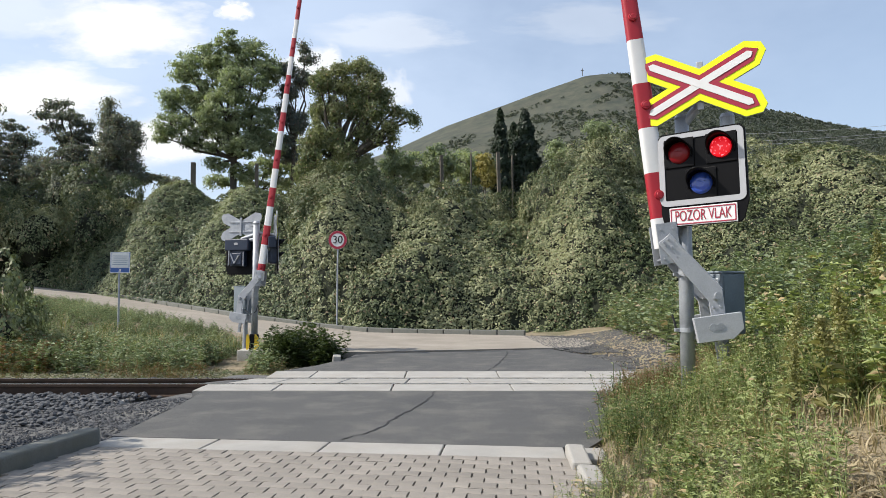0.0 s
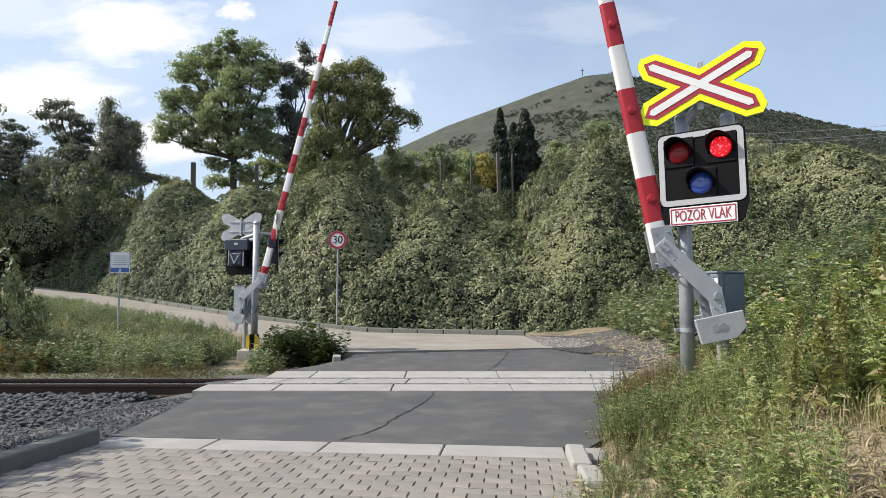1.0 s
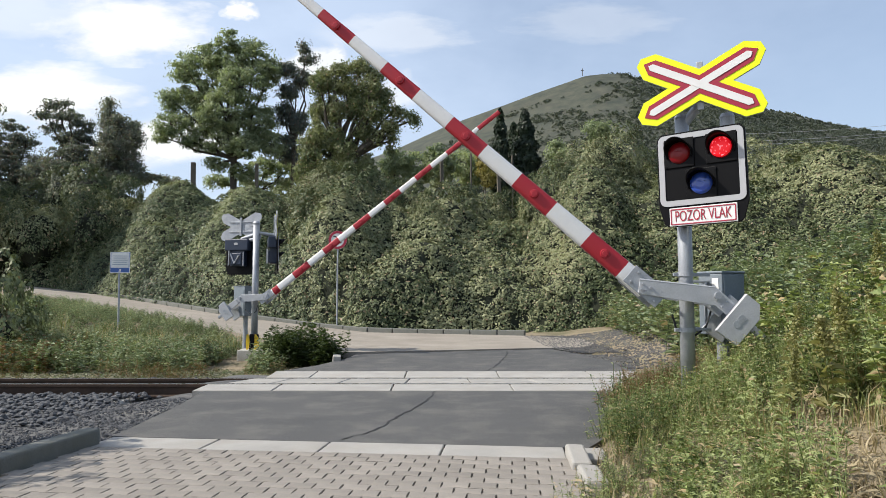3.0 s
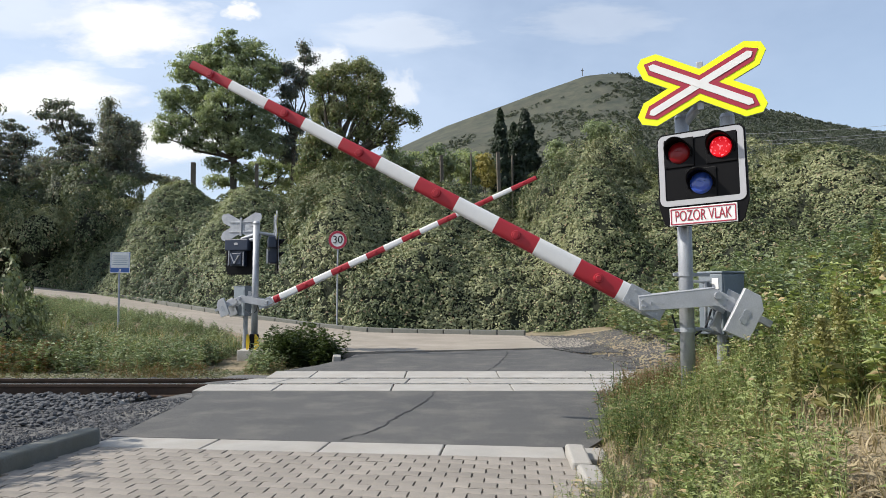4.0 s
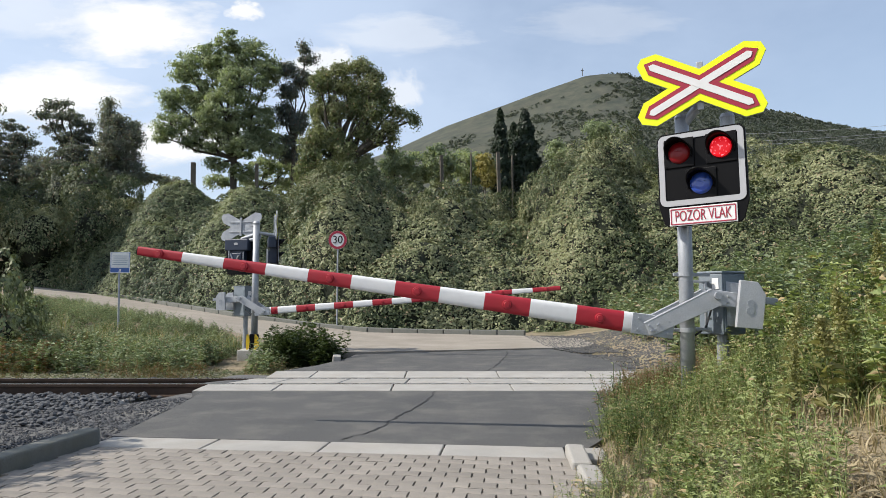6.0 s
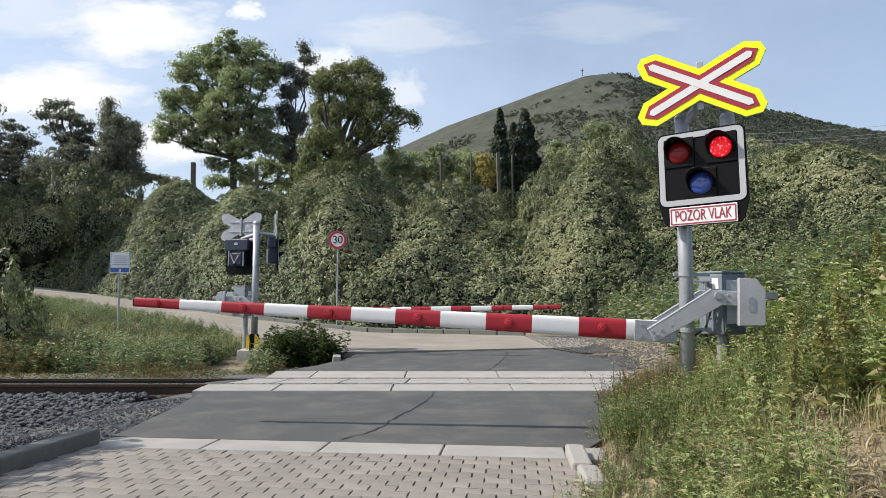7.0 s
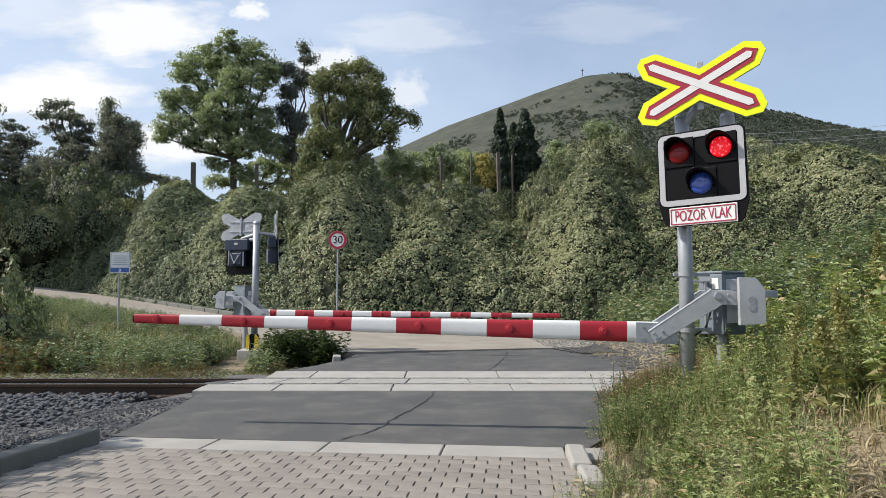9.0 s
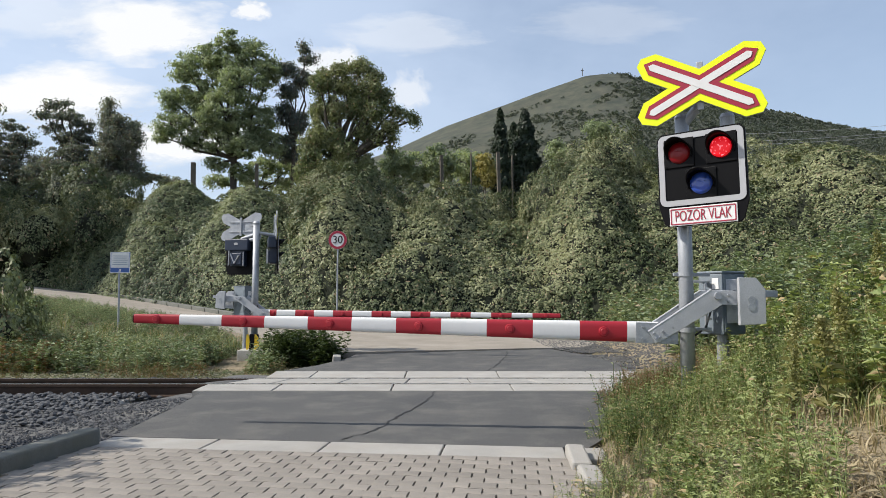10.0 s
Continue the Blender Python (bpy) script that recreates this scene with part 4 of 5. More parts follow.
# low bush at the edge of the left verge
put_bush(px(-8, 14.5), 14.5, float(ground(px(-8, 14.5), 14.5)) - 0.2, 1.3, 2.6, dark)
# two bushes added out of view, only to shade the kerb and pavers
put_bush(-4.75, 4.5, -0.15, 0.95, 2.5)
put_bush(-4.95, 5.15, -0.15, 1.0, 2.6)
put_bush(px(-60, 15), 15, float(ground(px(-60, 15), 15)) - 0.2, 1.2, 1.9)


def limb(bm, a, b, r0, r1, seg=8, bends=3, wob=0.06):
    pts = [Vector(a).lerp(Vector(b), k / bends) for k in range(bends + 1)]
    ln = (Vector(b) - Vector(a)).length
    for p in pts[1:-1]:
        p += Vector((placer.uniform(-1, 1), placer.uniform(-1, 1), placer.uniform(-0.5, 0.5))) * ln * wob
    for k in range(bends):
        add_rod(bm, pts[k], pts[k + 1], r0 + (r1 - r0) * k / bends, r0 + (r1 - r0) * (k + 1) / bends, seg)


def tree(label, x, y, z, height, blobs, clumps, per, size, material, trunk_r=0.2, group="", twig=0.5, fork=0.4, lean=0.0, seed=1, hang=0.0):
    """Tapered trunk, limbs to every crown part, twigs to its clumps; blobs: (dx, dz, rx, rz) over the foot."""
    r = np.random.default_rng(seed)
    t = thing("tree", pose(x, y, z), label, "tree", group)
    bm = bmesh.new()
    fk = Vector((lean, 0, height * fork))
    limb(bm, (0, 0, -0.3), fk, trunk_r, trunk_r * 0.75, 12, 4, 0.02)
    cs, ns = [], []
    area = np.array([b[2] * b[3] for b in blobs])
    for k, (dx, dz, rx, rz) in enumerate(blobs):
        depth = min(rx, rz) * r.uniform(-0.5, 0.5)
        c = np.array([dx, depth, dz])
        limb(bm, fk, Vector(c), trunk_r * 0.5, trunk_r * 0.12, 7, 4)
        nc = max(3, int(clumps * area[k] / area.sum()))
        d = unit(r.normal(0, 1, (nc, 3)))
        rad = r.uniform(0.25, 1.0, nc) ** 0.45
        ext = np.array([rx, min(rx, rz) * 1.2, rz])
        p = d * rad[:, None] * ext * 0.86 + c
        for i in range(nc):
            if i % 2 == 0:
                limb(bm, Vector(c), Vector(p[i]), trunk_r * 0.1, 0.012, 4, 2, 0.12)
            q = unit(r.normal(0, 1, (per, 3))) * (r.random((per, 1)) ** 0.6) * np.array([0.90, 0.90, 0.48]) * twig * r.uniform(0.4, 1.35)
            q[:, 2] -= hang * np.abs(r.normal(0, 1, per)) * twig
            cs.append(p[i] + q)
            ns.append(unit(unit(q) * 0.9 + d[i] * 0.35 + np.array([0, 0, 0.4])))
    part("trunk", bm, M_BARK, t)
    v, f = leaf_cloud(np.concatenate(cs), np.concatenate(ns), size, 0.55, 0.6)
    o = new("crown", mesh_from("crown", v, f, material))
    o.parent = t
    return t


def crown_at(d, foot_x, foot_z, items):
    """Crown parts given as (column, row, half width, half height) of the view at distance d."""
    s = d / 1207
    return [(px(a, d) - foot_x, pz(b, d) - foot_z, w * s, h * s) for a, b, w, h in items]


def tree_at(label, d, col, row_foot, items, clumps, per, size, material, **kw):
    X, Z = px(col, d), pz(row_foot, d)
    Z = min(Z, float(ground(X, d)))
    bl = crown_at(d, X, Z, items)
    H = max(b[1] + b[3] for b in bl)
    return tree(label, X, d, Z, H, bl, clumps, per, size, material, **kw)


tree_at("tall broadleaf tree with a full rounded green crown", 43, 413, 345,
        [(402, 78, 26, 22), (360, 100, 42, 28), (440, 95, 36, 30), (470, 125, 26, 38), (325, 122, 26, 34), (395, 125, 50, 36), (345, 165, 40, 34), (300, 180, 24, 30), (430, 160, 48, 40), (300, 225, 30, 26),
         (350, 215, 44, 34), (400, 205, 45, 40), (455, 215, 36, 46), (290, 245, 20, 10), (345, 252, 36, 18), (395, 255, 40, 22), (440, 262, 32, 28), (380, 290, 26, 14), (430, 305, 26, 18), (480, 255, 22, 34)], 900, 80, 0.15, M_TREE,
        trunk_r=0.24, twig=0.62, fork=0.28, seed=3)
tree_at("half-bare dark tree grown through with creeper", 44, 518, 340, [(535, 85, 9, 13), (541, 105, 16, 9), (505, 125, 20, 16), (530, 140, 20, 18), (508, 165, 16, 20), (500, 200, 14, 26), (525, 215, 18, 30), (505, 260, 24, 30)], 280, 60, 0.15, M_TREEHAZED, trunk_r=0.16, twig=0.6, seed=5)
tree_at("creeper-clad tree with drooping tattered branches", 36, 600, 330,
        [(568, 130, 16, 14), (598, 122, 24, 14), (635, 116, 26, 14), (664, 138, 18, 16), (545, 255, 18, 24), (538, 300, 26, 26), (565, 150, 18, 22), (610, 150, 34, 20), (655, 158, 30, 20), (682, 172, 16, 20), (700, 195, 22, 9), (724, 203, 14, 7), (735, 210, 7, 9),
         (690, 222, 16, 14), (660, 195, 26, 20), (625, 185, 28, 22), (560, 190, 17, 26), (590, 195, 16, 30), (560, 235, 18, 30), (588, 245, 22, 30), (640, 225, 20, 22), (668, 240, 10, 20), (692, 248, 7, 18), (612, 265, 22, 26),
         (560, 285, 26, 26), (600, 300, 36, 30), (645, 285, 18, 22)], 900, 70, 0.13, M_IVYTREE,
        trunk_r=0.3, twig=0.44, fork=0.3, seed=6, hang=0.55)
tree_at("dark broadleaf tree with ragged feathery top", 42, 140, 345, [(100, 188, 26, 12), (75, 200, 18, 9), (118, 205, 26, 14), (85, 225, 22, 10), (140, 225, 26, 18), (120, 245, 34, 16), (150, 260, 30, 24), (110, 285, 36, 26), (145, 300, 46, 34), (70, 310, 40, 28), (110, 330, 50, 24)], 340, 70, 0.15, M_TREEHAZED, trunk_r=0.2, twig=0.55, seed=8)
tree_at("dark tree hung with curtains of withered creeper", 41, 205, 345, [(184, 180, 12, 14), (188, 200, 14, 12), (200, 215, 30, 16), (225, 222, 26, 14), (235, 245, 16, 24), (210, 250, 34, 28), (190, 280, 30, 30), (225, 285, 24, 34), (200, 320, 40, 26), (245, 310, 14, 20)], 360, 80, 0.13, M_TREEHAZED, trunk_r=0.2, twig=0.5, seed=9, hang=0.5)
tree_at("shadowed tree at the edge of the wood", 46, 20, 355, [(15, 222, 22, 14), (40, 245, 24, 20), (5, 255, 36, 26), (-40, 260, 40, 40), (30, 285, 36, 26), (70, 292, 24, 16), (55, 315, 40, 24), (0, 320, 50, 30), (-20, 345, 60, 26), (60, 345, 50, 22)], 400, 70, 0.16, M_TREEHAZED, trunk_r=0.22, twig=0.65, seed=10)
tree_at("small broadleaf tree behind the bank", 47, 455, 345, [(470, 300, 34, 22), (520, 300, 30, 26), (440, 320, 30, 14), (490, 325, 40, 16), (380, 322, 34, 14)], 110, 70, 0.18, M_TREE, trunk_r=0.14, twig=0.6, seed=12)
tree_at("low shrubs in front of the far sky", 48, 300, 345, [(280, 318, 26, 10), (310, 325, 30, 10), (255, 312, 16, 18)], 50, 60, 0.18, M_TREEHAZED, trunk_r=0.08, twig=0.6, seed=13)
# unseen trees left of the view, added to shade the lower left bank
for i, (wx, wy, wh) in enumerate(((-25.5, 33.5, 10.5), (-30.5, 39.0, 11.5))):
    tree("broad tree out of view, added to shade the left bank", wx, wy, float(ground(wx, wy)) - 0.1, wh, [(0, wh * 0.55, 2.4, 2.0), (-0.8, wh * 0.72, 2.5, 1.9), (0.9, wh * 0.78, 2.2, 1.8), (0.1, wh * 0.9, 1.8, 1.4)], 260, 60, 0.24, M_TREEHAZED, trunk_r=0.22, twig=0.8, seed=60 + i)
for i, (c, rw, w, h, mt, lb) in enumerate(((780, 285, 34, 32, M_TREE, "round green shrub on the bank's edge"), (735, 295, 34, 30, M_TREE, "round green shrub on the bank's edge"), (826, 292, 30, 36, M_TREE, "round green shrub on the bank's edge"),
                                           (858, 295, 14, 30, M_YELLOWLEAF, "small tree with yellow autumn leaves"), (700, 290, 30, 28, M_TREE, "round green shrub on the bank's edge"),
                                           (985, 270, 20, 24, M_TREE, "light green shrub beyond the bank"), (1060, 232, 22, 20, M_TREE, "light green shrub beyond the bank"))):
    tree_at(lb, 45 + i % 3, c, 345, [(c, rw, w, h), (c + 6, rw + 20, w, h * 0.7)], 70, 70, 0.17, mt, trunk_r=0.1, twig=0.55, seed=20 + i)


def conifer(col, d, top, bottom, half, seed):
    r = np.random.default_rng(seed)
    X, Zt = px(col, d), pz(top, d)
    zb = min(float(ground(X, d)), pz(bottom, d))
    H = Zt - zb
    t = thing("conifer", pose(X, d, zb), "dark narrow conifer behind the bank", "tree", "conifers")
    part("trunk", rod((0, 0, -0.2), (0, 0, H * 0.98), 0.16, 0.02, 8), M_BARK, t)
    n = 5200
    h = r.random(n) ** 0.8
    w = half * d / 1207 * (1 - h) ** 0.55 * (0.75 + 0.35 * r.random(n)) * (0.85 + 0.15 * np.sin(h * 40))
    a = r.uniform(0, 2 * math.pi, n)
    c = np.stack([w * np.cos(a), w * np.sin(a), 0.1 * H + h * 0.92 * H], 1)
    v, f = leaf_cloud(c, np.stack([np.cos(a), np.sin(a), 0.5 + 0 * a], 1), 0.3, 0.4, 0.8, 0.2, 0.4)
    o = new("crown", mesh_from("crown", v, f, M_CONIFER))
    o.parent = t


conifer(886, 47, 198, 335, 27, 1)
conifer(930, 48, 200, 335, 42, 2)
conifer(910, 49, 222, 335, 30, 3)

# fence posts along the top of the bank
for c, d, a, b, w in ((342, 40, 288, 335, 0.26), (782, 40, 275, 330, 0.2), (834, 41, 272, 330, 0.1), (883, 40, 270, 330, 0.2), (907, 40, 275, 330, 0.09), (454, 41, 290, 345, 0.2)):
    X, zt = px(c, d), pz(a, d)
    zb = min(pz(b, d), float(ground(X, d)))
    p = part("fence_post", box((0, 0, 0), (w, w, zt - zb), 0.02), M_POST)
    p.matrix_basis = pose(X, d, (zt + zb) / 2, 0, placer.uniform(-1.5, 1.5) - (3 if c == 883 else 0), 10)
    tagged(p, "weathered wooden fence post on top of the bank", "post", "fence posts")

# overhead wires beyond the bank
line = thing("overhead_line", pose(0, 0, 0), "thin overhead wires between two wooden poles", "power line")
ends = [(px(1182, 70), 70.0), (px(1760, 62), 62.0)]
for X, d in ends:
    zt = pz(222, 66)
    part("pole", rod((X, d, float(ground(X, d)) - 0.3), (X, d, zt + 0.3), 0.13, 0.10, 10), M_POST, line, "weathered wooden pole")
    part("crossarm", box((X, d, zt - 0.3), (0.1, 1.6, 0.1), 0.01), M_POST, line)
for k, row in enumerate((225, 236, 240)):
    bm = bmesh.new()
    pts = [(px(1182, 70) + (px(1760, 62) - px(1182, 70)) * t / 12, 70 - 8 * t / 12 + 0.6 * (k - 1), pz(row, 66) - 0.5 * math.sin(math.pi * t / 12)) for t in range(13)]
    for a, b in zip(pts, pts[1:]):
        add_rod(bm, a, b, 0.017, 0.017, 6)
    part("wire", bm, M_GALV, line, "thin bare metal wire")

# ---- weeds and grass ----
def weed_plant(seed, height, stems, leaf, slim, many=26):
    r = np.random.default_rng(seed)
    V, F, n0 = [], [], 0
    cs, ns = [], []
    for s in range(stems):
        a, tilt = r.uniform(0, 6.28), r.uniform(0.05, 0.4)
        h = height * r.uniform(0.6, 1.1)
        base = np.array([r.normal(0, 0.05), r.normal(0, 0.05), 0])
        tipv = base + np.array([math.cos(a) * tilt * h, math.sin(a) * tilt * h, h])
        side = np.array([-math.sin(a), math.cos(a), 0]) * 0.005
        side2 = np.array([math.cos(a), math.sin(a), 0]) * 0.005
        for sd in (side, side2):
            V += [base - sd, base + sd, tipv + sd * 0.4, tipv - sd * 0.4]
            F.append([n0, n0 + 1, n0 + 2, n0 + 3])
            n0 += 4
        k = int(many * h / 0.8) + 5
        t = r.uniform(0.1, 1.0, k)
        p = base + (tipv - base) * t[:, None]
        b = r.uniform(0, 6.28, k)
        out = np.stack([np.cos(b), np.sin(b), r.uniform(0.0, 0.7, k)], 1)
        ln = leaf * r.uniform(0.5, 1.2, k) * (1.15 - 0.6 * t)
        u = unit(out)
        w = unit(np.cross(u, np.array([0, 0, 1.0]) + r.normal(0, 0.3, (k, 3))))
        up = np.cross(w, u)
        L = ln[:, None]
        A = p
        B = p + u * L * 0.45 + w * L * slim / 2 + up * L * 0.07
        C = p + u * L - np.array([0, 0, 1.0]) * L * 0.22
        D = p + u * L * 0.45 - w * L * slim / 2 + up * L * 0.07
        V += list(np.stack([A, B, C, D], 1).reshape(-1, 3))
        F += list(np.arange(n0, n0 + 4 * k).reshape(k, 4))
        n0 += 4 * k
    return np.array(V), np.array(F)


def grass_tuft(seed, height, blades):
    r = np.random.default_rng(seed)
    V, F = [], []
    for i in range(blades):
        a, h = r.uniform(0, 6.28), height * r.uniform(0.5, 1.15)
        bend = r.uniform(0.15, 0.7) * h
        b = np.array([r.normal(0, 0.05), r.normal(0, 0.05), 0])
        o = np.array([math.cos(a), math.sin(a), 0])
        sd = np.array([-math.sin(a), math.cos(a), 0]) * r.uniform(0.003, 0.006)
        m = b + o * bend * 0.3 + np.array([0, 0, h * 0.6])
        e = b + o * bend + np.array([0, 0, h * r.uniform(0.75, 1.0)])
        k = len(V)
        V += [b - sd, b + sd, m + sd * 0.8, m - sd * 0.8, e + sd * 0.15, e - sd * 0.15]
        F += [[k, k + 1, k + 2, k + 3], [k + 3, k + 2, k + 4, k + 5]]
    return np.array(V), np.array(F)


def sow(name, variants, places, material, label, category, flat=False):
    """Many plants as one growth: places are rows of x, y, z, size, turn."""
    V, F, n0 = [], [], 0
    for i, (x, y, z, s, a) in enumerate(places):
        v, f = variants[i % len(variants)]
        c, q = math.cos(a), math.sin(a)
        w = np.stack([v[:, 0] * c - v[:, 1] * q, v[:, 0] * q + v[:, 1] * c, v[:, 2]], 1) * s + (x, y, z)
        V.append(w)
        F.append(f + n0)
        n0 += len(v)
    ob = new(name, mesh_from(name, np.concatenate(V), np.concatenate(F), material, flat))
    return tagged(ob, label, category, kind="stuff")


def scatter(n, x0, x1, y0, y1, keep, s0, s1, seed):
    r = np.random.default_rng(seed)
    x, y = r.uniform(x0, x1, n), r.uniform(y0, y1, n)
    k = keep(x, y, r.random(n))
    x, y = x[k], y[k]
    z = land(x, y) - 0.02
    return np.stack([x, y, z, r.uniform(s0, s1, len(x)), r.uniform(0, 6.28, len(x))], 1)


weeds = [weed_plant(40 + i, 0.7, 5, 0.14, 0.23, 22) for i in range(6)]
far_weeds = [weed_plant(140 + i, 0.8, 4, 0.17, 0.48, 12) for i in range(6)]
broad = [weed_plant(60 + i, 0.9, 4, 0.17, 0.46) for i in range(5)]
tufts = [grass_tuft(80 + i, 0.5, 26) for i in range(6)]


def on_slope(x, y, q):
    return (x > right_edge(y) + 0.10 + 0.3 * q) & (x < y * 0.75 + 1.0) & (np.hypot(x - PX, y - PY) > 0.15)


def grown(places, low=0.55):
    """Plants stay small by the road and round the post, and grow taller up the slope."""
    x, y = places[:, 0], places[:, 1]
    f = low + (1 - low) * sm(0.5, 2.2, x - right_edge(y))
    f = f * (0.62 + 0.38 * sm(0.3, 0.9, np.hypot(x - PX - 0.2, (y - PY + 0.3) * 0.7)))
    places[:, 3] *= f
    return places


patch = lambda x, y, q: np.sin(x * 2.9 + y * 1.7) + np.sin(y * 3.7 - x * 1.3) + 2.6 * q


def bare(x, y):
    """Trodden, straw-covered spots where little grows: 1 in their middle."""
    total = 0
    for bx0, by0, along, across in ((2.1, 3.9, 0.95, 0.26), (1.8, 2.9, 0.6, 0.2), (1.0, 4.75, 0.5, 0.2)):
        u, v = (x - bx0) * 0.49 + (y - by0) * 0.87, (x - bx0) * 0.87 - (y - by0) * 0.49
        total = total + np.exp(-(u / along) ** 2 - (v / across) ** 2)
    return total


def green(x, y, q):
    return on_slope(x, y, q) & (bare(x, y) < 0.15 + 0.75 * q)


sow("weeds", weeds, grown(scatter(3300, 0.4, 7, 2.4, 8.4, lambda x, y, q: green(x, y, q) & (patch(x, y, q) > 0.8), 0.35, 0.95, 1), 0.4), M_WEED, "tall green weeds on the dry slope", "weeds")
sow("weeds", broad, grown(scatter(360, 1.2, 7, 2.6, 8.4, lambda x, y, q: green(x, y, q) & (x > right_edge(y) + 1.35 + 0.5 * q), 0.45, 1.0, 2)), M_WEED, "broad-leaved weeds on the slope", "weeds")
sow("weeds", broad, scatter(26, 1.05, 1.7, 2.9, 3.9, green, 0.22, 0.36, 21), M_WEED, "low broad-leaved plants by the paving", "weeds")
sow("grass", tufts, grown(scatter(1100, 0.4, 7, 2.4, 8.4, lambda x, y, q: green(x, y, q) & (patch(x, y, q) > 0.5), 0.3, 0.75, 3), 0.4), M_GRASS, "half-dry grass tufts on the slope", "grass")
sow("weeds", weeds, scatter(260, 1.3, 3.0, 4.7, 5.85, green, 0.34, 0.62, 17), M_WEED, "green weeds round the signal post", "weeds")
sow("grass", tufts, scatter(70, 1.3, 2.8, 4.6, 5.75, green, 0.4, 0.7, 18), M_GRASS, "half-dry grass round the signal post", "grass")
sow("weeds", weeds, scatter(60, 2.2, 2.9, 5.35, 5.8, lambda x, y, q: np.hypot(x - PX, y - PY) > 0.2, 0.5, 0.72, 19), M_WEED, "leafy weeds before the barrier drive", "weeds")
sow("weeds", weeds, [(1.5, 6.35, float(land(1.5, 6.35)), 0.75, 0.4), (1.62, 6.5, float(land(1.62, 6.5)), 0.85, 2.1), (1.38, 5.95, float(land(1.38, 5.95)), 0.5, 3.0)], M_WEED, "leafy sprigs leaning over the road's edge", "weeds")
straw = [grass_tuft(120 + i, 0.12, 14) for i in range(5)]
M_STRAW = leaf_material("straw", (0.18, 0.14, 0.08), (0.30, 0.24, 0.145), (0.44, 0.365, 0.24), 1.5, None, 0, 0.15, 0.25, 0.4)
sow("dry_grass", straw, scatter(1800, 0.4, 6, 2.4, 8.4, lambda x, y, q: on_slope(x, y, q * 0.2), 0.4, 1.1, 13), M_STRAW, "flattened straw and dry grass on the slope", "grass")
sow("dry_grass", tufts, grown(scatter(150, 0.9, 6, 2.4, 8.4, on_slope, 0.35, 0.8, 14), 0.4), M_STRAW, "bleached grass stalks among the weeds", "grass")


def litter(seed):
    """A handful of fallen stalks lying flat."""
    r = np.random.default_rng(seed)
    k = 22
    c = np.stack([r.normal(0, 0.09, k), r.normal(0, 0.09, k), r.uniform(0.005, 0.03, k)], 1)
    return leaf_cloud(c, np.tile((0.0, 0.0, 1.0), (k, 1)), 0.11, 0.25, 0.0, 0.3, 0.12)


stalks = [litter(700 + i) for i in range(6)]
sow("dry_grass", stalks, scatter(1500, 0.9, 4.5, 2.4, 7.5, lambda x, y, q: (x > right_edge(y) + 0.12) & (bare(x, y) + 0.35 > q), 0.6, 1.3, 15), M_STRAW, "fallen straw lying on the bare earth", "straw")
M_GREYWEED = leaf_material("dry_grey_weeds", (0.07, 0.065, 0.045), (0.15, 0.14, 0.095), (0.27, 0.25, 0.17), 2.0, (0.10, 0.13, 0.05), 0.3, 0.2, 0.25, 0.4)
sow("weeds", weeds, scatter(110, 0.78, 1.5, 3.0, 5.3, lambda x, y, q: x > right_edge(y) + 0.06, 0.13, 0.28, 16), M_GREYWEED, "low withered grey-green weeds by the kerb", "weeds")
sow("weeds", far_weeds, scatter(1900, 2.9, 16, 12, 24, lambda x, y, q: (x > right_edge(y) + 0.9 + q * 0.6) & (x > 3.2 + 0.28 * np.clip(y - 13, 0, 8)) & (y < foot(x) + 1.5), 0.8, 1.6, 4), M_WEEDPALE, "green weeds beyond the track", "weeds")
# lower growth towards the road behind
def low_behind(places):
    places[:, 3] *= 1 - 0.42 * sm(14.5, 16.0, places[:, 1])
    return places


left_side = lambda x, y, q: (x < left_edge(y) - 0.5) & (x < -3.1 - 0.95 * np.maximum(0, y - 15.6)) & (y < np.interp(x, (-15, -11.5, -8, -5.6, -3.6), (26.2, 22.9, 20.3, 18.3, 16.3))) & ~((np.abs(x - QX + 0.05) < 0.5) & (y > 12.6) & (y < 15.9))
sow("weeds", far_weeds, low_behind(scatter(7200, -14.5, -1.9, 12.9, 24, lambda x, y, q: left_side(x, y, q) & (y > 12.45 + 0.4 * np.sin(x * 1.7) + q), 0.34, 0.84, 5)), M_WEEDPALE, "pale green leafy weeds along the track", "weeds")
sow("weeds", far_weeds, scatter(200, -9.5, -5.0, 12.7, 14.5, lambda x, y, q: left_side(x, y, q) & (np.sin(x * 1.3) + q > 0.9), 0.5, 0.85, 25), M_RUSSET, "withered brown weeds along the track", "weeds")
sow("seed_spikes", tufts, scatter(120, -13, -3.4, 14.5, 17, lambda x, y, q: left_side(x, y, q), 0.8, 1.2, 26), M_GRASS, "seeding grass standing over the weeds", "grass")
sow("dry_grass", straw, scatter(500, -14, -2.4, 11.6, 13.6, lambda x, y, q: x < left_edge(y) - 0.3, 0.4, 1.1, 6), M_GREYWEED, "withered growth at the foot of the weeds", "grass")
sow("weeds", weeds, scatter(190, 1.7, 3.2, 6.1, 8.3, on_slope, 0.35, 0.6, 7), M_RUSSET, "withered russet weeds behind the post", "weeds")
sow("dry_grass", stalks, scatter(1500, -11, -2.6, 11.5, 13.4, lambda x, y, q: x < left_edge(y) - 0.2, 0.8, 1.8, 41), M_GREYWEED, "dead stalks strewn beside the track", "straw")
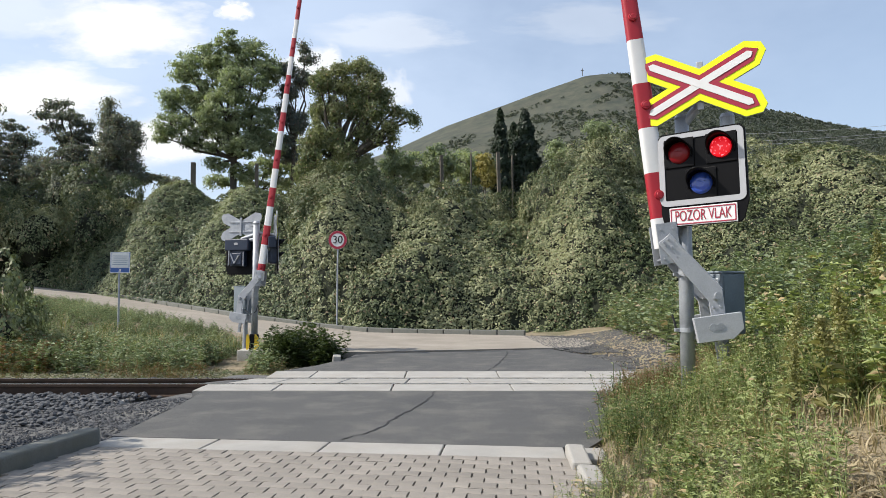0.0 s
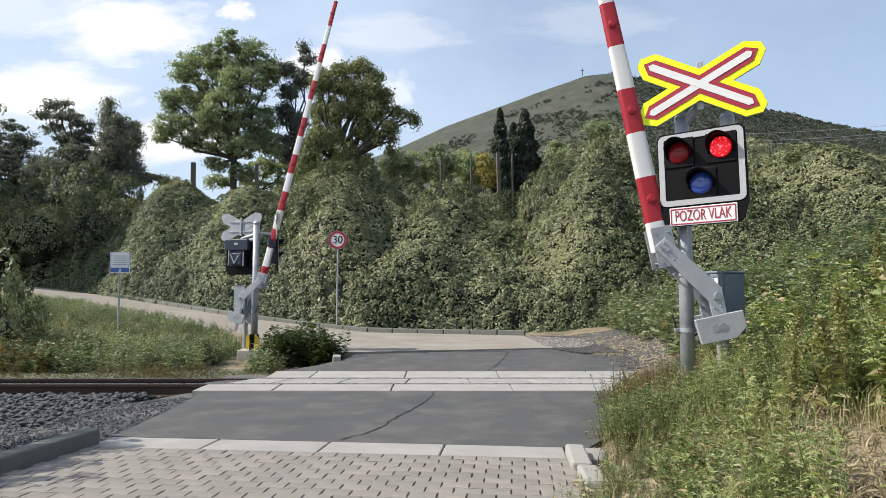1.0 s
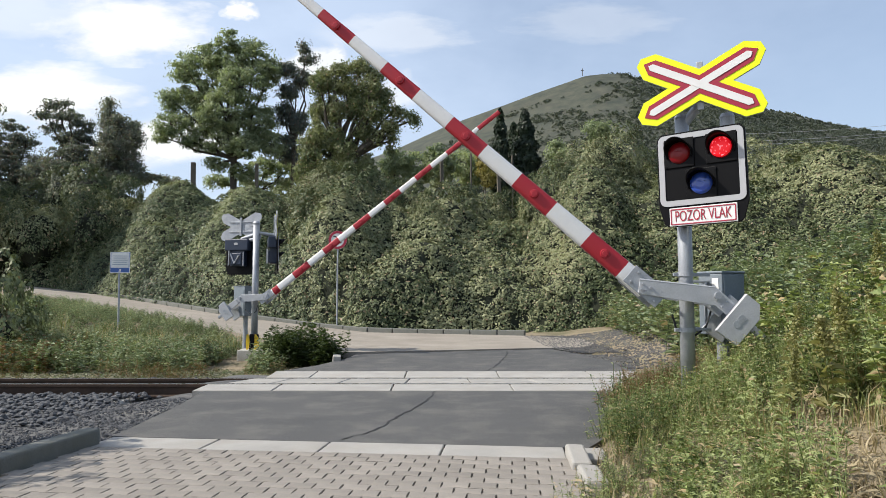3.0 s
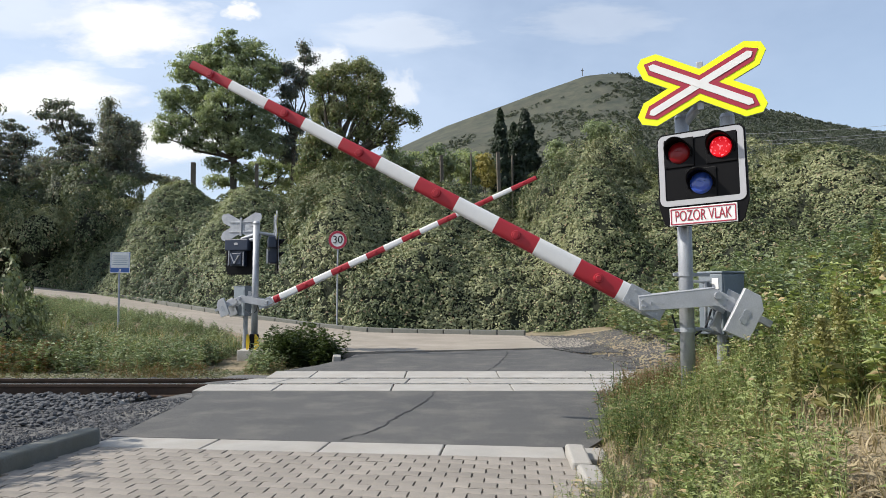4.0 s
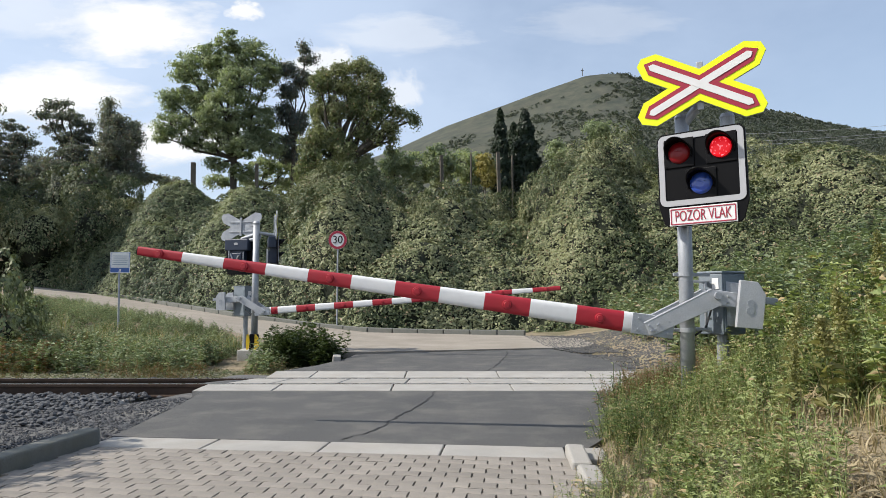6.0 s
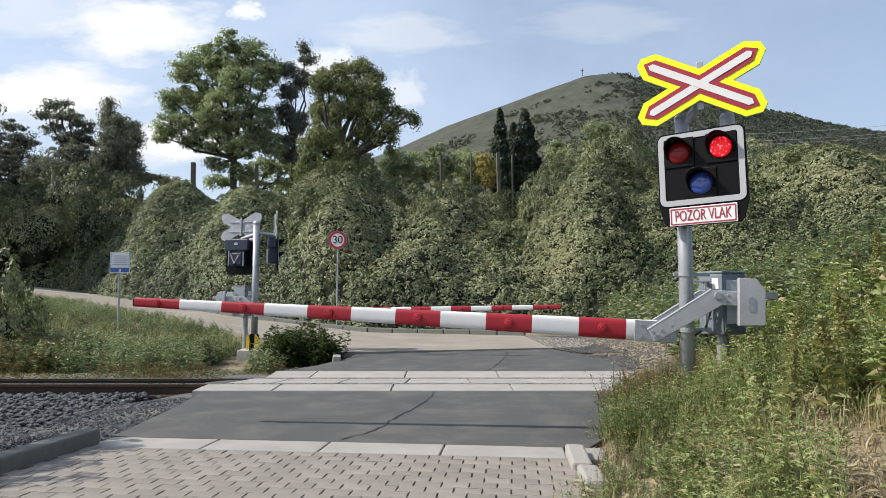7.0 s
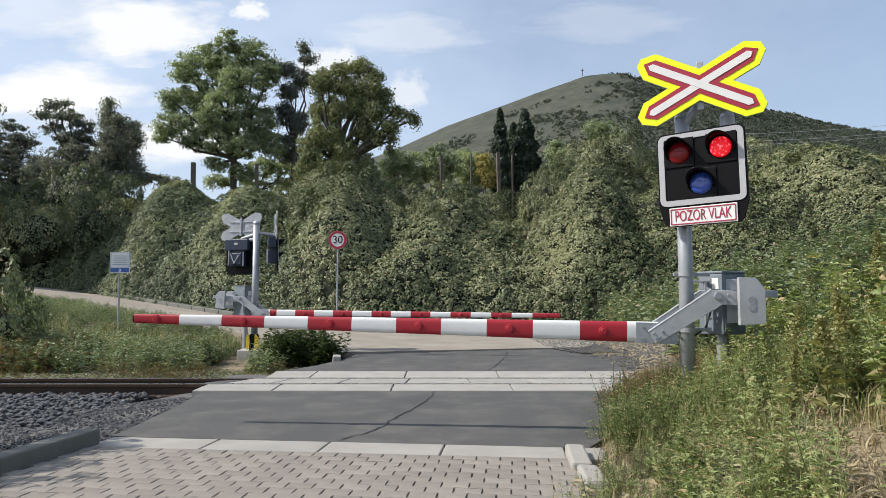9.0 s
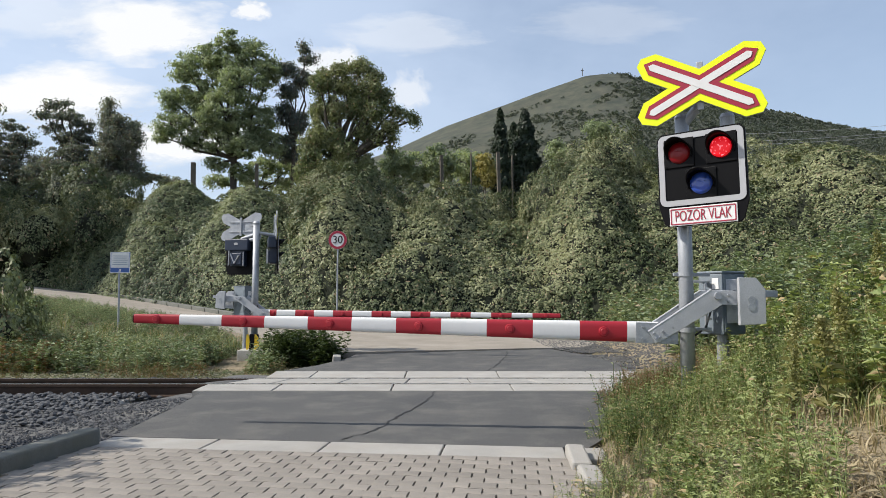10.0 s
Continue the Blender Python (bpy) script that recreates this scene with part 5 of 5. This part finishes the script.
sow("weeds", weeds, scatter(260, -10, -2.9, 11.9, 13.2, lambda x, y, q: (x < left_edge(y) - 0.5) & (np.sin(x * 2.1) + 2 * q > 0.9), 0.2, 0.5, 42), M_RUSSET, "withered plants along the track", "weeds")
# dense dark clump beside the far block
sow("weeds", broad, scatter(110, -4.0, -2.25, 13.9, 15.2, lambda x, y, q: x > QX + 0.62, 0.7, 1.05, 8), leaf_material("nettle_leaves", (0.03, 0.045, 0.018), (0.06, 0.085, 0.03), (0.11, 0.14, 0.05), 1.0), "dark clump of nettles by the footing", "weeds")
# tall seed spikes standing out of the weeds
def plume(seed):
    r = np.random.default_rng(seed)
    v0, f0 = weed_plant(seed, 0.9, 1, 0.16, 0.4)
    k = 520
    t = r.uniform(0.72, 1.15, k)
    tip = v0[2]
    c = np.outer(t, tip) + r.normal(0, 1, (k, 3)) * np.array([0.016, 0.016, 0.01]) * (1.3 - t)[:, None] * 4.5
    v1, f1 = leaf_cloud(c, r.normal(0, 1, (k, 3)), 0.028, 0.5)
    return np.concatenate([v0, v1]), np.concatenate([f0, f1 + len(v0)])


spikes = [plume(200 + i) for i in range(4)]
spots = [(2.25, 4.0, 0.98), (2.45, 4.05, 0.85), (2.12, 4.3, 0.72), (2.64, 4.25, 0.9), (3.0, 4.6, 0.9), (1.95, 3.9, 0.6), (3.6, 5.6, 0.9)]
sow("seed_spikes", spikes, [(x, y, float(land(x, y)) - 0.02, s, 1.3 * i) for i, (x, y, s) in enumerate(spots)], leaf_material("seed_heads", (0.14, 0.15, 0.05), (0.26, 0.25, 0.10), (0.36, 0.33, 0.17), 2.0), "tall weeds carrying yellowish seed spikes", "weeds")

# ---- ballast ----
def stone(seed):
    bm = bmesh.new()
    bmesh.ops.create_icosphere(bm, subdivisions=1, radius=0.5)
    r = random.Random(seed)
    sc = (r.uniform(0.8, 1.3), r.uniform(0.7, 1.1), r.uniform(0.5, 0.85))
    v = np.array([[c * r.uniform(0.75, 1.15) * s for c, s in zip(w.co, sc)] for w in bm.verts])
    f = np.array([[w.index for w in fc.verts] for fc in bm.faces])
    bm.free()
    return v, f


stones = [stone(i) for i in range(10)]


def chip(seed):
    """A small sharp-edged chip of stone."""
    r = random.Random(seed)
    v = np.array([(r.uniform(0.3, 0.6), 0, 0), (-r.uniform(0.3, 0.6), 0, 0.05), (0.05, r.uniform(0.3, 0.5), 0), (0, -r.uniform(0.3, 0.5), 0.05), (0.05, 0.03, r.uniform(0.25, 0.4)), (0, 0, -0.3)])
    return v, np.array([(0, 2, 4), (2, 1, 4), (1, 3, 4), (3, 0, 4), (2, 0, 5), (1, 2, 5), (3, 1, 5), (0, 3, 5)])


chips = [chip(i) for i in range(8)]
rb = np.random.default_rng(12)
n = 17000
bx = -3.4 - 6.2 * rb.random(n)
by = rb.uniform(5.0, 12.1, n)
wob = 0.25 * np.sin(by * 3.1) + 0.3 * rb.random(n)
ok = ((bx < -3.75 - wob) & (by > 6.75 - 0.12 * (bx + 4) + wob) | (bx < -3.6 - wob) & (by < 5.9 - wob)) & (np.abs(by - 9.3) > 0.07) & (np.abs(by - 10.8) > 0.07) & ((by < 11.3) | (rb.random(n) < 0.12))
bx, by = bx[ok], by[ok]


def bed_z(x, y):
    return -0.135 - 0.09 * sm(9.25, 9.6, y) - 0.02 * sm(10.8, 12, y)


sow("ballast", stones, np.stack([bx, by, bed_z(bx, by) + rb.uniform(-0.03, 0.035, len(bx)), rb.uniform(0.05, 0.095, len(bx)), rb.uniform(0, 6.28, len(bx))], 1), M_STONE, "dark grey crushed stone ballast", "ballast", True)
n = 16000
gx = -2.66 - 4.5 * rb.random(n) ** 1.5
gy = rb.uniform(3.6, 8.7, n)


def grit_z(x, y):
    return -0.035 - 0.10 * sm(-3.2, -4.2, x) - 0.07 * sm(8.0, 8.9, y) + 0.012 * np.sin(x * 5 + y * 3) * np.cos(y * 6 - x)


grit = grid_sheet("grit_verge", np.linspace(-16, -2.62, 90), np.linspace(3.0, 11.45, 66), lambda x, y: grit_z(x, y), M_GRIT)
sow("grit", chips, np.stack([gx, gy, grit_z(gx, gy) + rb.uniform(-0.006, 0.01, n), rb.uniform(0.014, 0.045, n), rb.uniform(0, 6.28, n)], 1), M_STONE, "fine grey grit beside the road", "gravel", True)
n = 8000
fx, fy = rb.uniform(2.4, 5.6, n), rb.uniform(11.9, 22, n)
ok = fx > 3.2 - 0.22 * np.clip(fy - 13.5, 0, 3)
fx, fy = fx[ok], fy[ok]
fz = np.maximum(land(fx, fy), np.where(fy > 15, -0.01, -0.05)) 
sow("grit", chips, np.stack([fx, fy, fz, rb.uniform(0.03, 0.085, len(fx)), rb.uniform(0, 6.28, len(fx))], 1), M_GRIT, "loose grey gravel beside the road", "gravel", True)
tagged(grit, "packed grey grit between kerb and track", "gravel", kind="structure")

# ---- the hill and the distance ----
HILL_D = 620.0
prof = [(560, 300), (640, 285), (700, 264), (745, 243), (790, 222), (850, 200), (900, 182), (950, 163), (1000, 146), (1035, 133), (1070, 129), (1100, 129), (1150, 140), (1240, 166), (1330, 190), (1400, 201),
        (1480, 221), (1568, 233), (1700, 252), (1900, 300)]
hx = np.linspace(-400, 800, 150)
hy = np.linspace(200, 1200, 90)


def hill(x, y):
    top = np.interp(px(0, HILL_D) * 0 + x, [px(a, HILL_D) for a, b in prof], [pz(b, HILL_D) for a, b in prof], left=60, right=60)
    u = np.clip((y - 200) / (HILL_D - 200), 0, 1)
    v = np.clip((y - HILL_D) / 500, 0, 1)
    body = np.where(y < HILL_D, u ** 1.25, 1 - v ** 1.6)
    return 4 + (top - 4) * body + 2.5 * np.sin(x * 0.045 + 0.02 * y) * np.sin(y * 0.03) * u * (1 - u) * 4


tagged(grid_sheet("hill", hx, hy, hill, M_HILL), "broad grassy hill patched with dark scrub", "hill", kind="structure")
r = np.random.default_rng(31)
n = 46000
sxx, syy = r.uniform(-120, 560, n), 300 + 345 * r.random(n)
szz = hill(sxx, syy)
col = 784 + 1207 * sxx / syy                     # bearing and height above the horizon decide where scrub grows
high = 531 - 1207 * (szz - 1.14) / syy
crest = np.interp(col, [a for a, b in prof], [b for a, b in prof])
dens = np.array([noise.noise(Vector((a / 34, b / 30, 0))) + 0.6 * noise.noise(Vector((a / 12, b / 12, 4))) for a, b in zip(sxx, syy)])
dens = dens + 1.1 * sm(1060, 1180, col) * sm(0, 12, high - crest + 6 * (col > 1060)) + 0.75 * np.exp(-((col - 1010) / 95) ** 2 - ((high - 218) / 22) ** 2)
dens = dens + 0.35 * sm(228, 262, high) - 0.9 * (1 - sm(5, 30, high - crest)) * (col < 1062) - 0.15 * (col < 900)
keep = dens > -0.05 + 0.6 * r.random(n)
sxx, syy = sxx[keep], syy[keep]
tuft = []
for s in range(4):
    d, rad, out = lumpy(30, 300 + s, 8)
    tuft.append(leaf_cloud(d * rad[:, None], d + np.array([0, 0, 0.4]), 0.75, 0.4, 0.2))
sow("scrub", tuft, np.stack([sxx, syy, hill(sxx, syy), r.uniform(0.9, 1.0, len(sxx)) * (0.6 + 2.0 * r.random(len(sxx)) ** 3), r.uniform(0, 6, len(sxx))], 1), M_HILLTREE, "dark scrub and small trees over the hill", "scrub")
mast = part("summit_cross", add_box(box((0, 0, 3), (0.5, 0.5, 7)), (0, 0, 4.6), (3.2, 0.4, 0.4)), M_POST)
mast.matrix_basis = pose(px(1034, HILL_D - 8), HILL_D - 8, pz(134, HILL_D - 8))
tagged(mast, "small cross on the hill's summit", "cross")

# ---- drifting clouds ----
def cloud(col, row, w, h, seed, dense, d=2300.0):
    """A soft patch of cloud very far off, as wide and high as it stands in the sky."""
    m, n, l, p = nodes_of("cloud_vapour")
    n.remove(p)
    tc, mp, tx, gr = n.new("ShaderNodeTexCoord"), n.new("ShaderNodeMapping"), n.new("ShaderNodeTexNoise"), n.new("ShaderNodeTexGradient")
    gr.gradient_type = "SPHERICAL"
    mp.inputs["Location"].default_value = (seed * 3.7, seed, 0)
    l.new(tc.outputs["Object"], gr.inputs[0])
    l.new(tc.outputs["Object"], mp.inputs[0])
    l.new(mp.outputs[0], tx.inputs["Vector"])
    tx.inputs["Scale"].default_value, tx.inputs["Detail"].default_value, tx.inputs["Roughness"].default_value = 1.5, 8, 0.58
    body = mth(n, l, "ADD", mth(n, l, "MULTIPLY", gr.outputs["Fac"], 1.1), mth(n, l, "MULTIPLY", mth(n, l, "SUBTRACT", tx.outputs["Fac"], 0.5), 1.7))
    alpha = mth(n, l, "MULTIPLY", ramp(n, l, body, ((0.16, (0, 0, 0)), (0.62, (1, 1, 1)))), dense)
    em, tr, ms = n.new("ShaderNodeEmission"), n.new("ShaderNodeBsdfTransparent"), n.new("ShaderNodeMixShader")
    em.inputs["Color"].default_value, em.inputs["Strength"].default_value = (0.98, 0.99, 1.0, 1), 0.95
    edge = mth(n, l, "GREATER_THAN", gr.outputs["Fac"], 0.002)
    l.new(mth(n, l, "MULTIPLY", alpha, edge), ms.inputs[0])
    l.new(tr.outputs[0], ms.inputs[1])
    l.new(em.outputs[0], ms.inputs[2])
    l.new(ms.outputs[0], n["Material Output"].inputs["Surface"])
    me = bpy.data.meshes.new("cloud")
    bm = bmesh.new()
    bmesh.ops.create_grid(bm, x_segments=16, y_segments=16, size=1)
    for q in bm.verts:
        q.co.z = -0.15 * (q.co.x ** 2 + q.co.y ** 2)
    bm.to_mesh(me)
    bm.free()
    me.materials.append(m)
    ob = new("cloud", me)
    ob.scale = (w * d / 1207, h * d / 1207, 40)
    tagged(ob, "soft white cloud drifting in a hazy sky", "cloud", kind="stuff")
    return ob, px(col, d), d, pz(row, d)


clouds = [cloud(225, 50, 190, 75, 1, 0.95), cloud(60, 175, 240, 75, 2, 1.0), cloud(300, 250, 170, 70, 3, 0.95), cloud(420, 18, 42, 26, 4, 0.9), cloud(560, 115, 75, 50, 5, 0.8), cloud(705, 160, 45, 48, 6, 0.55),
          cloud(700, 60, 170, 50, 8, 0.35), cloud(40, 30, 190, 70, 9, 0.35), cloud(1060, 40, 190, 45, 10, 0.2)]

# ---- pavers of the near paving, each a block of its own ----
def paver_mesh():
    """An I-shaped interlocking block, long side across."""
    a, b, c = 0.0775, 0.0735, 0.0625
    e, g = 0.0785, 0.0742
    o = [(-e, -b), (-a + 0.03, -b), (-a + 0.05, -c), (a - 0.05, -c), (a - 0.03, -b), (e, -b), (e, -0.056), (g, -0.050), (g, 0.050), (e, 0.056),
         (e, b), (a - 0.03, b), (a - 0.05, c), (-a + 0.05, c), (-a + 0.03, b), (-e, b), (-e, 0.056), (-g, 0.050), (-g, -0.050), (-e, -0.056)]
    o = [(x * 1.092, y * 0.885) for x, y in o]
    bm = bmesh.new()
    lo = [bm.verts.new((x, y, -0.05)) for x, y in o]
    hi = [bm.verts.new((x, y, -0.004)) for x, y in o]
    tp = [bm.verts.new((x * 0.985, y * 0.985, 0.002)) for x, y in o]
    k = len(o)
    for p, q in ((lo, hi), (hi, tp)):
        for i in range(k):
            bm.faces.new((p[i], p[(i + 1) % k], q[(i + 1) % k], q[i]))
    bm.faces.new(tp)
    bmesh.ops.recalc_face_normals(bm, faces=bm.faces)
    me = bpy.data.meshes.new("paver")
    bm.to_mesh(me)
    bm.free()
    me.materials.append(M_PAVER)
    return me


pm = paver_mesh()
tilt = random.Random(2)
for j in range(14):
    for i in range(22):
        p = new("paver", pm)
        p.parent = paving
        p.matrix_basis = pose(0.07 + 0.172 * i + 0.086 * (j % 2), -0.475 - 0.1205 * j, tilt.uniform(-0.0015, 0.0015), tilt.uniform(-0.5, 0.5), tilt.uniform(-0.5, 0.5), 0)


# ---- what moves ----
def motions():
    near = ((0, 83.2), (0.4, 83.0), (0.7, 81.8), (1.0, 79.0), (1.5, 64.0), (2.0, 55.6), (2.5, 49.0), (3.2, 38.6), (3.8, 30.8), (4.0, 28.5), (4.5, 23.3), (5.0, 17.6), (5.5, 12.3), (5.7, 10.4), (6.3, 6.8), (6.8, 4.4), (7.0, 3.0),
            (7.3, 1.8), (7.5, 1.35), (10, 1.33))
    far = ((0, 82.6), (0.4, 82.0), (0.7, 80.0), (1.0, 75.5), (1.5, 61.2), (2.0, 52.3), (2.5, 45.0), (3.2, 34.6), (3.8, 26.6), (4.0, 24.0), (4.5, 18.4), (5.0, 12.7), (5.5, 7.5), (5.7, 6.0), (6.3, 3.3), (6.8, 1.8), (7.0, 1.2), (7.3, 0.2), (7.5, -0.2),
           (10, -0.3))
    for ob, x, y, z in clouds:
        walk(ob, [(0, pose(x - 24, y, z, 90, 0, 0)), (5, pose(x + 6, y, z, 90, 0, 0)), (10, pose(x + 36, y, z, 90, 0, 0))])
    walk(near_arm, [(t, pose(*NEAR_PIVOT, 0, a, -5.15)) for t, a in near])
    # the two red lamps take turns, once a second
    for ob, x, z, on, off in ((bulbs[0], -0.172, 0.145, 0.22, 0.70), (bulbs[1], 0.172, 0.145, 0.72, 1.18)):
        lit, dark = pose(x, -0.0165, z), pose(x, -0.004, z)
        rows = [(0, dark if on < 0.5 else lit)]
        for k in range(-1, 11):
            for t, a, b in ((k + on, dark, lit), (k + off, lit, dark)):
                if 0.03 < t < 9.95:
                    rows += [(t - 0.02, a), (t + 0.02, b)]
        rows.append((10, dark if on < 0.5 else lit))
        walk(ob, rows)
    walk(far_arm, [(t, pose(*FAR_PIVOT, 0, -a, -9)) for t, a in far])


motions()
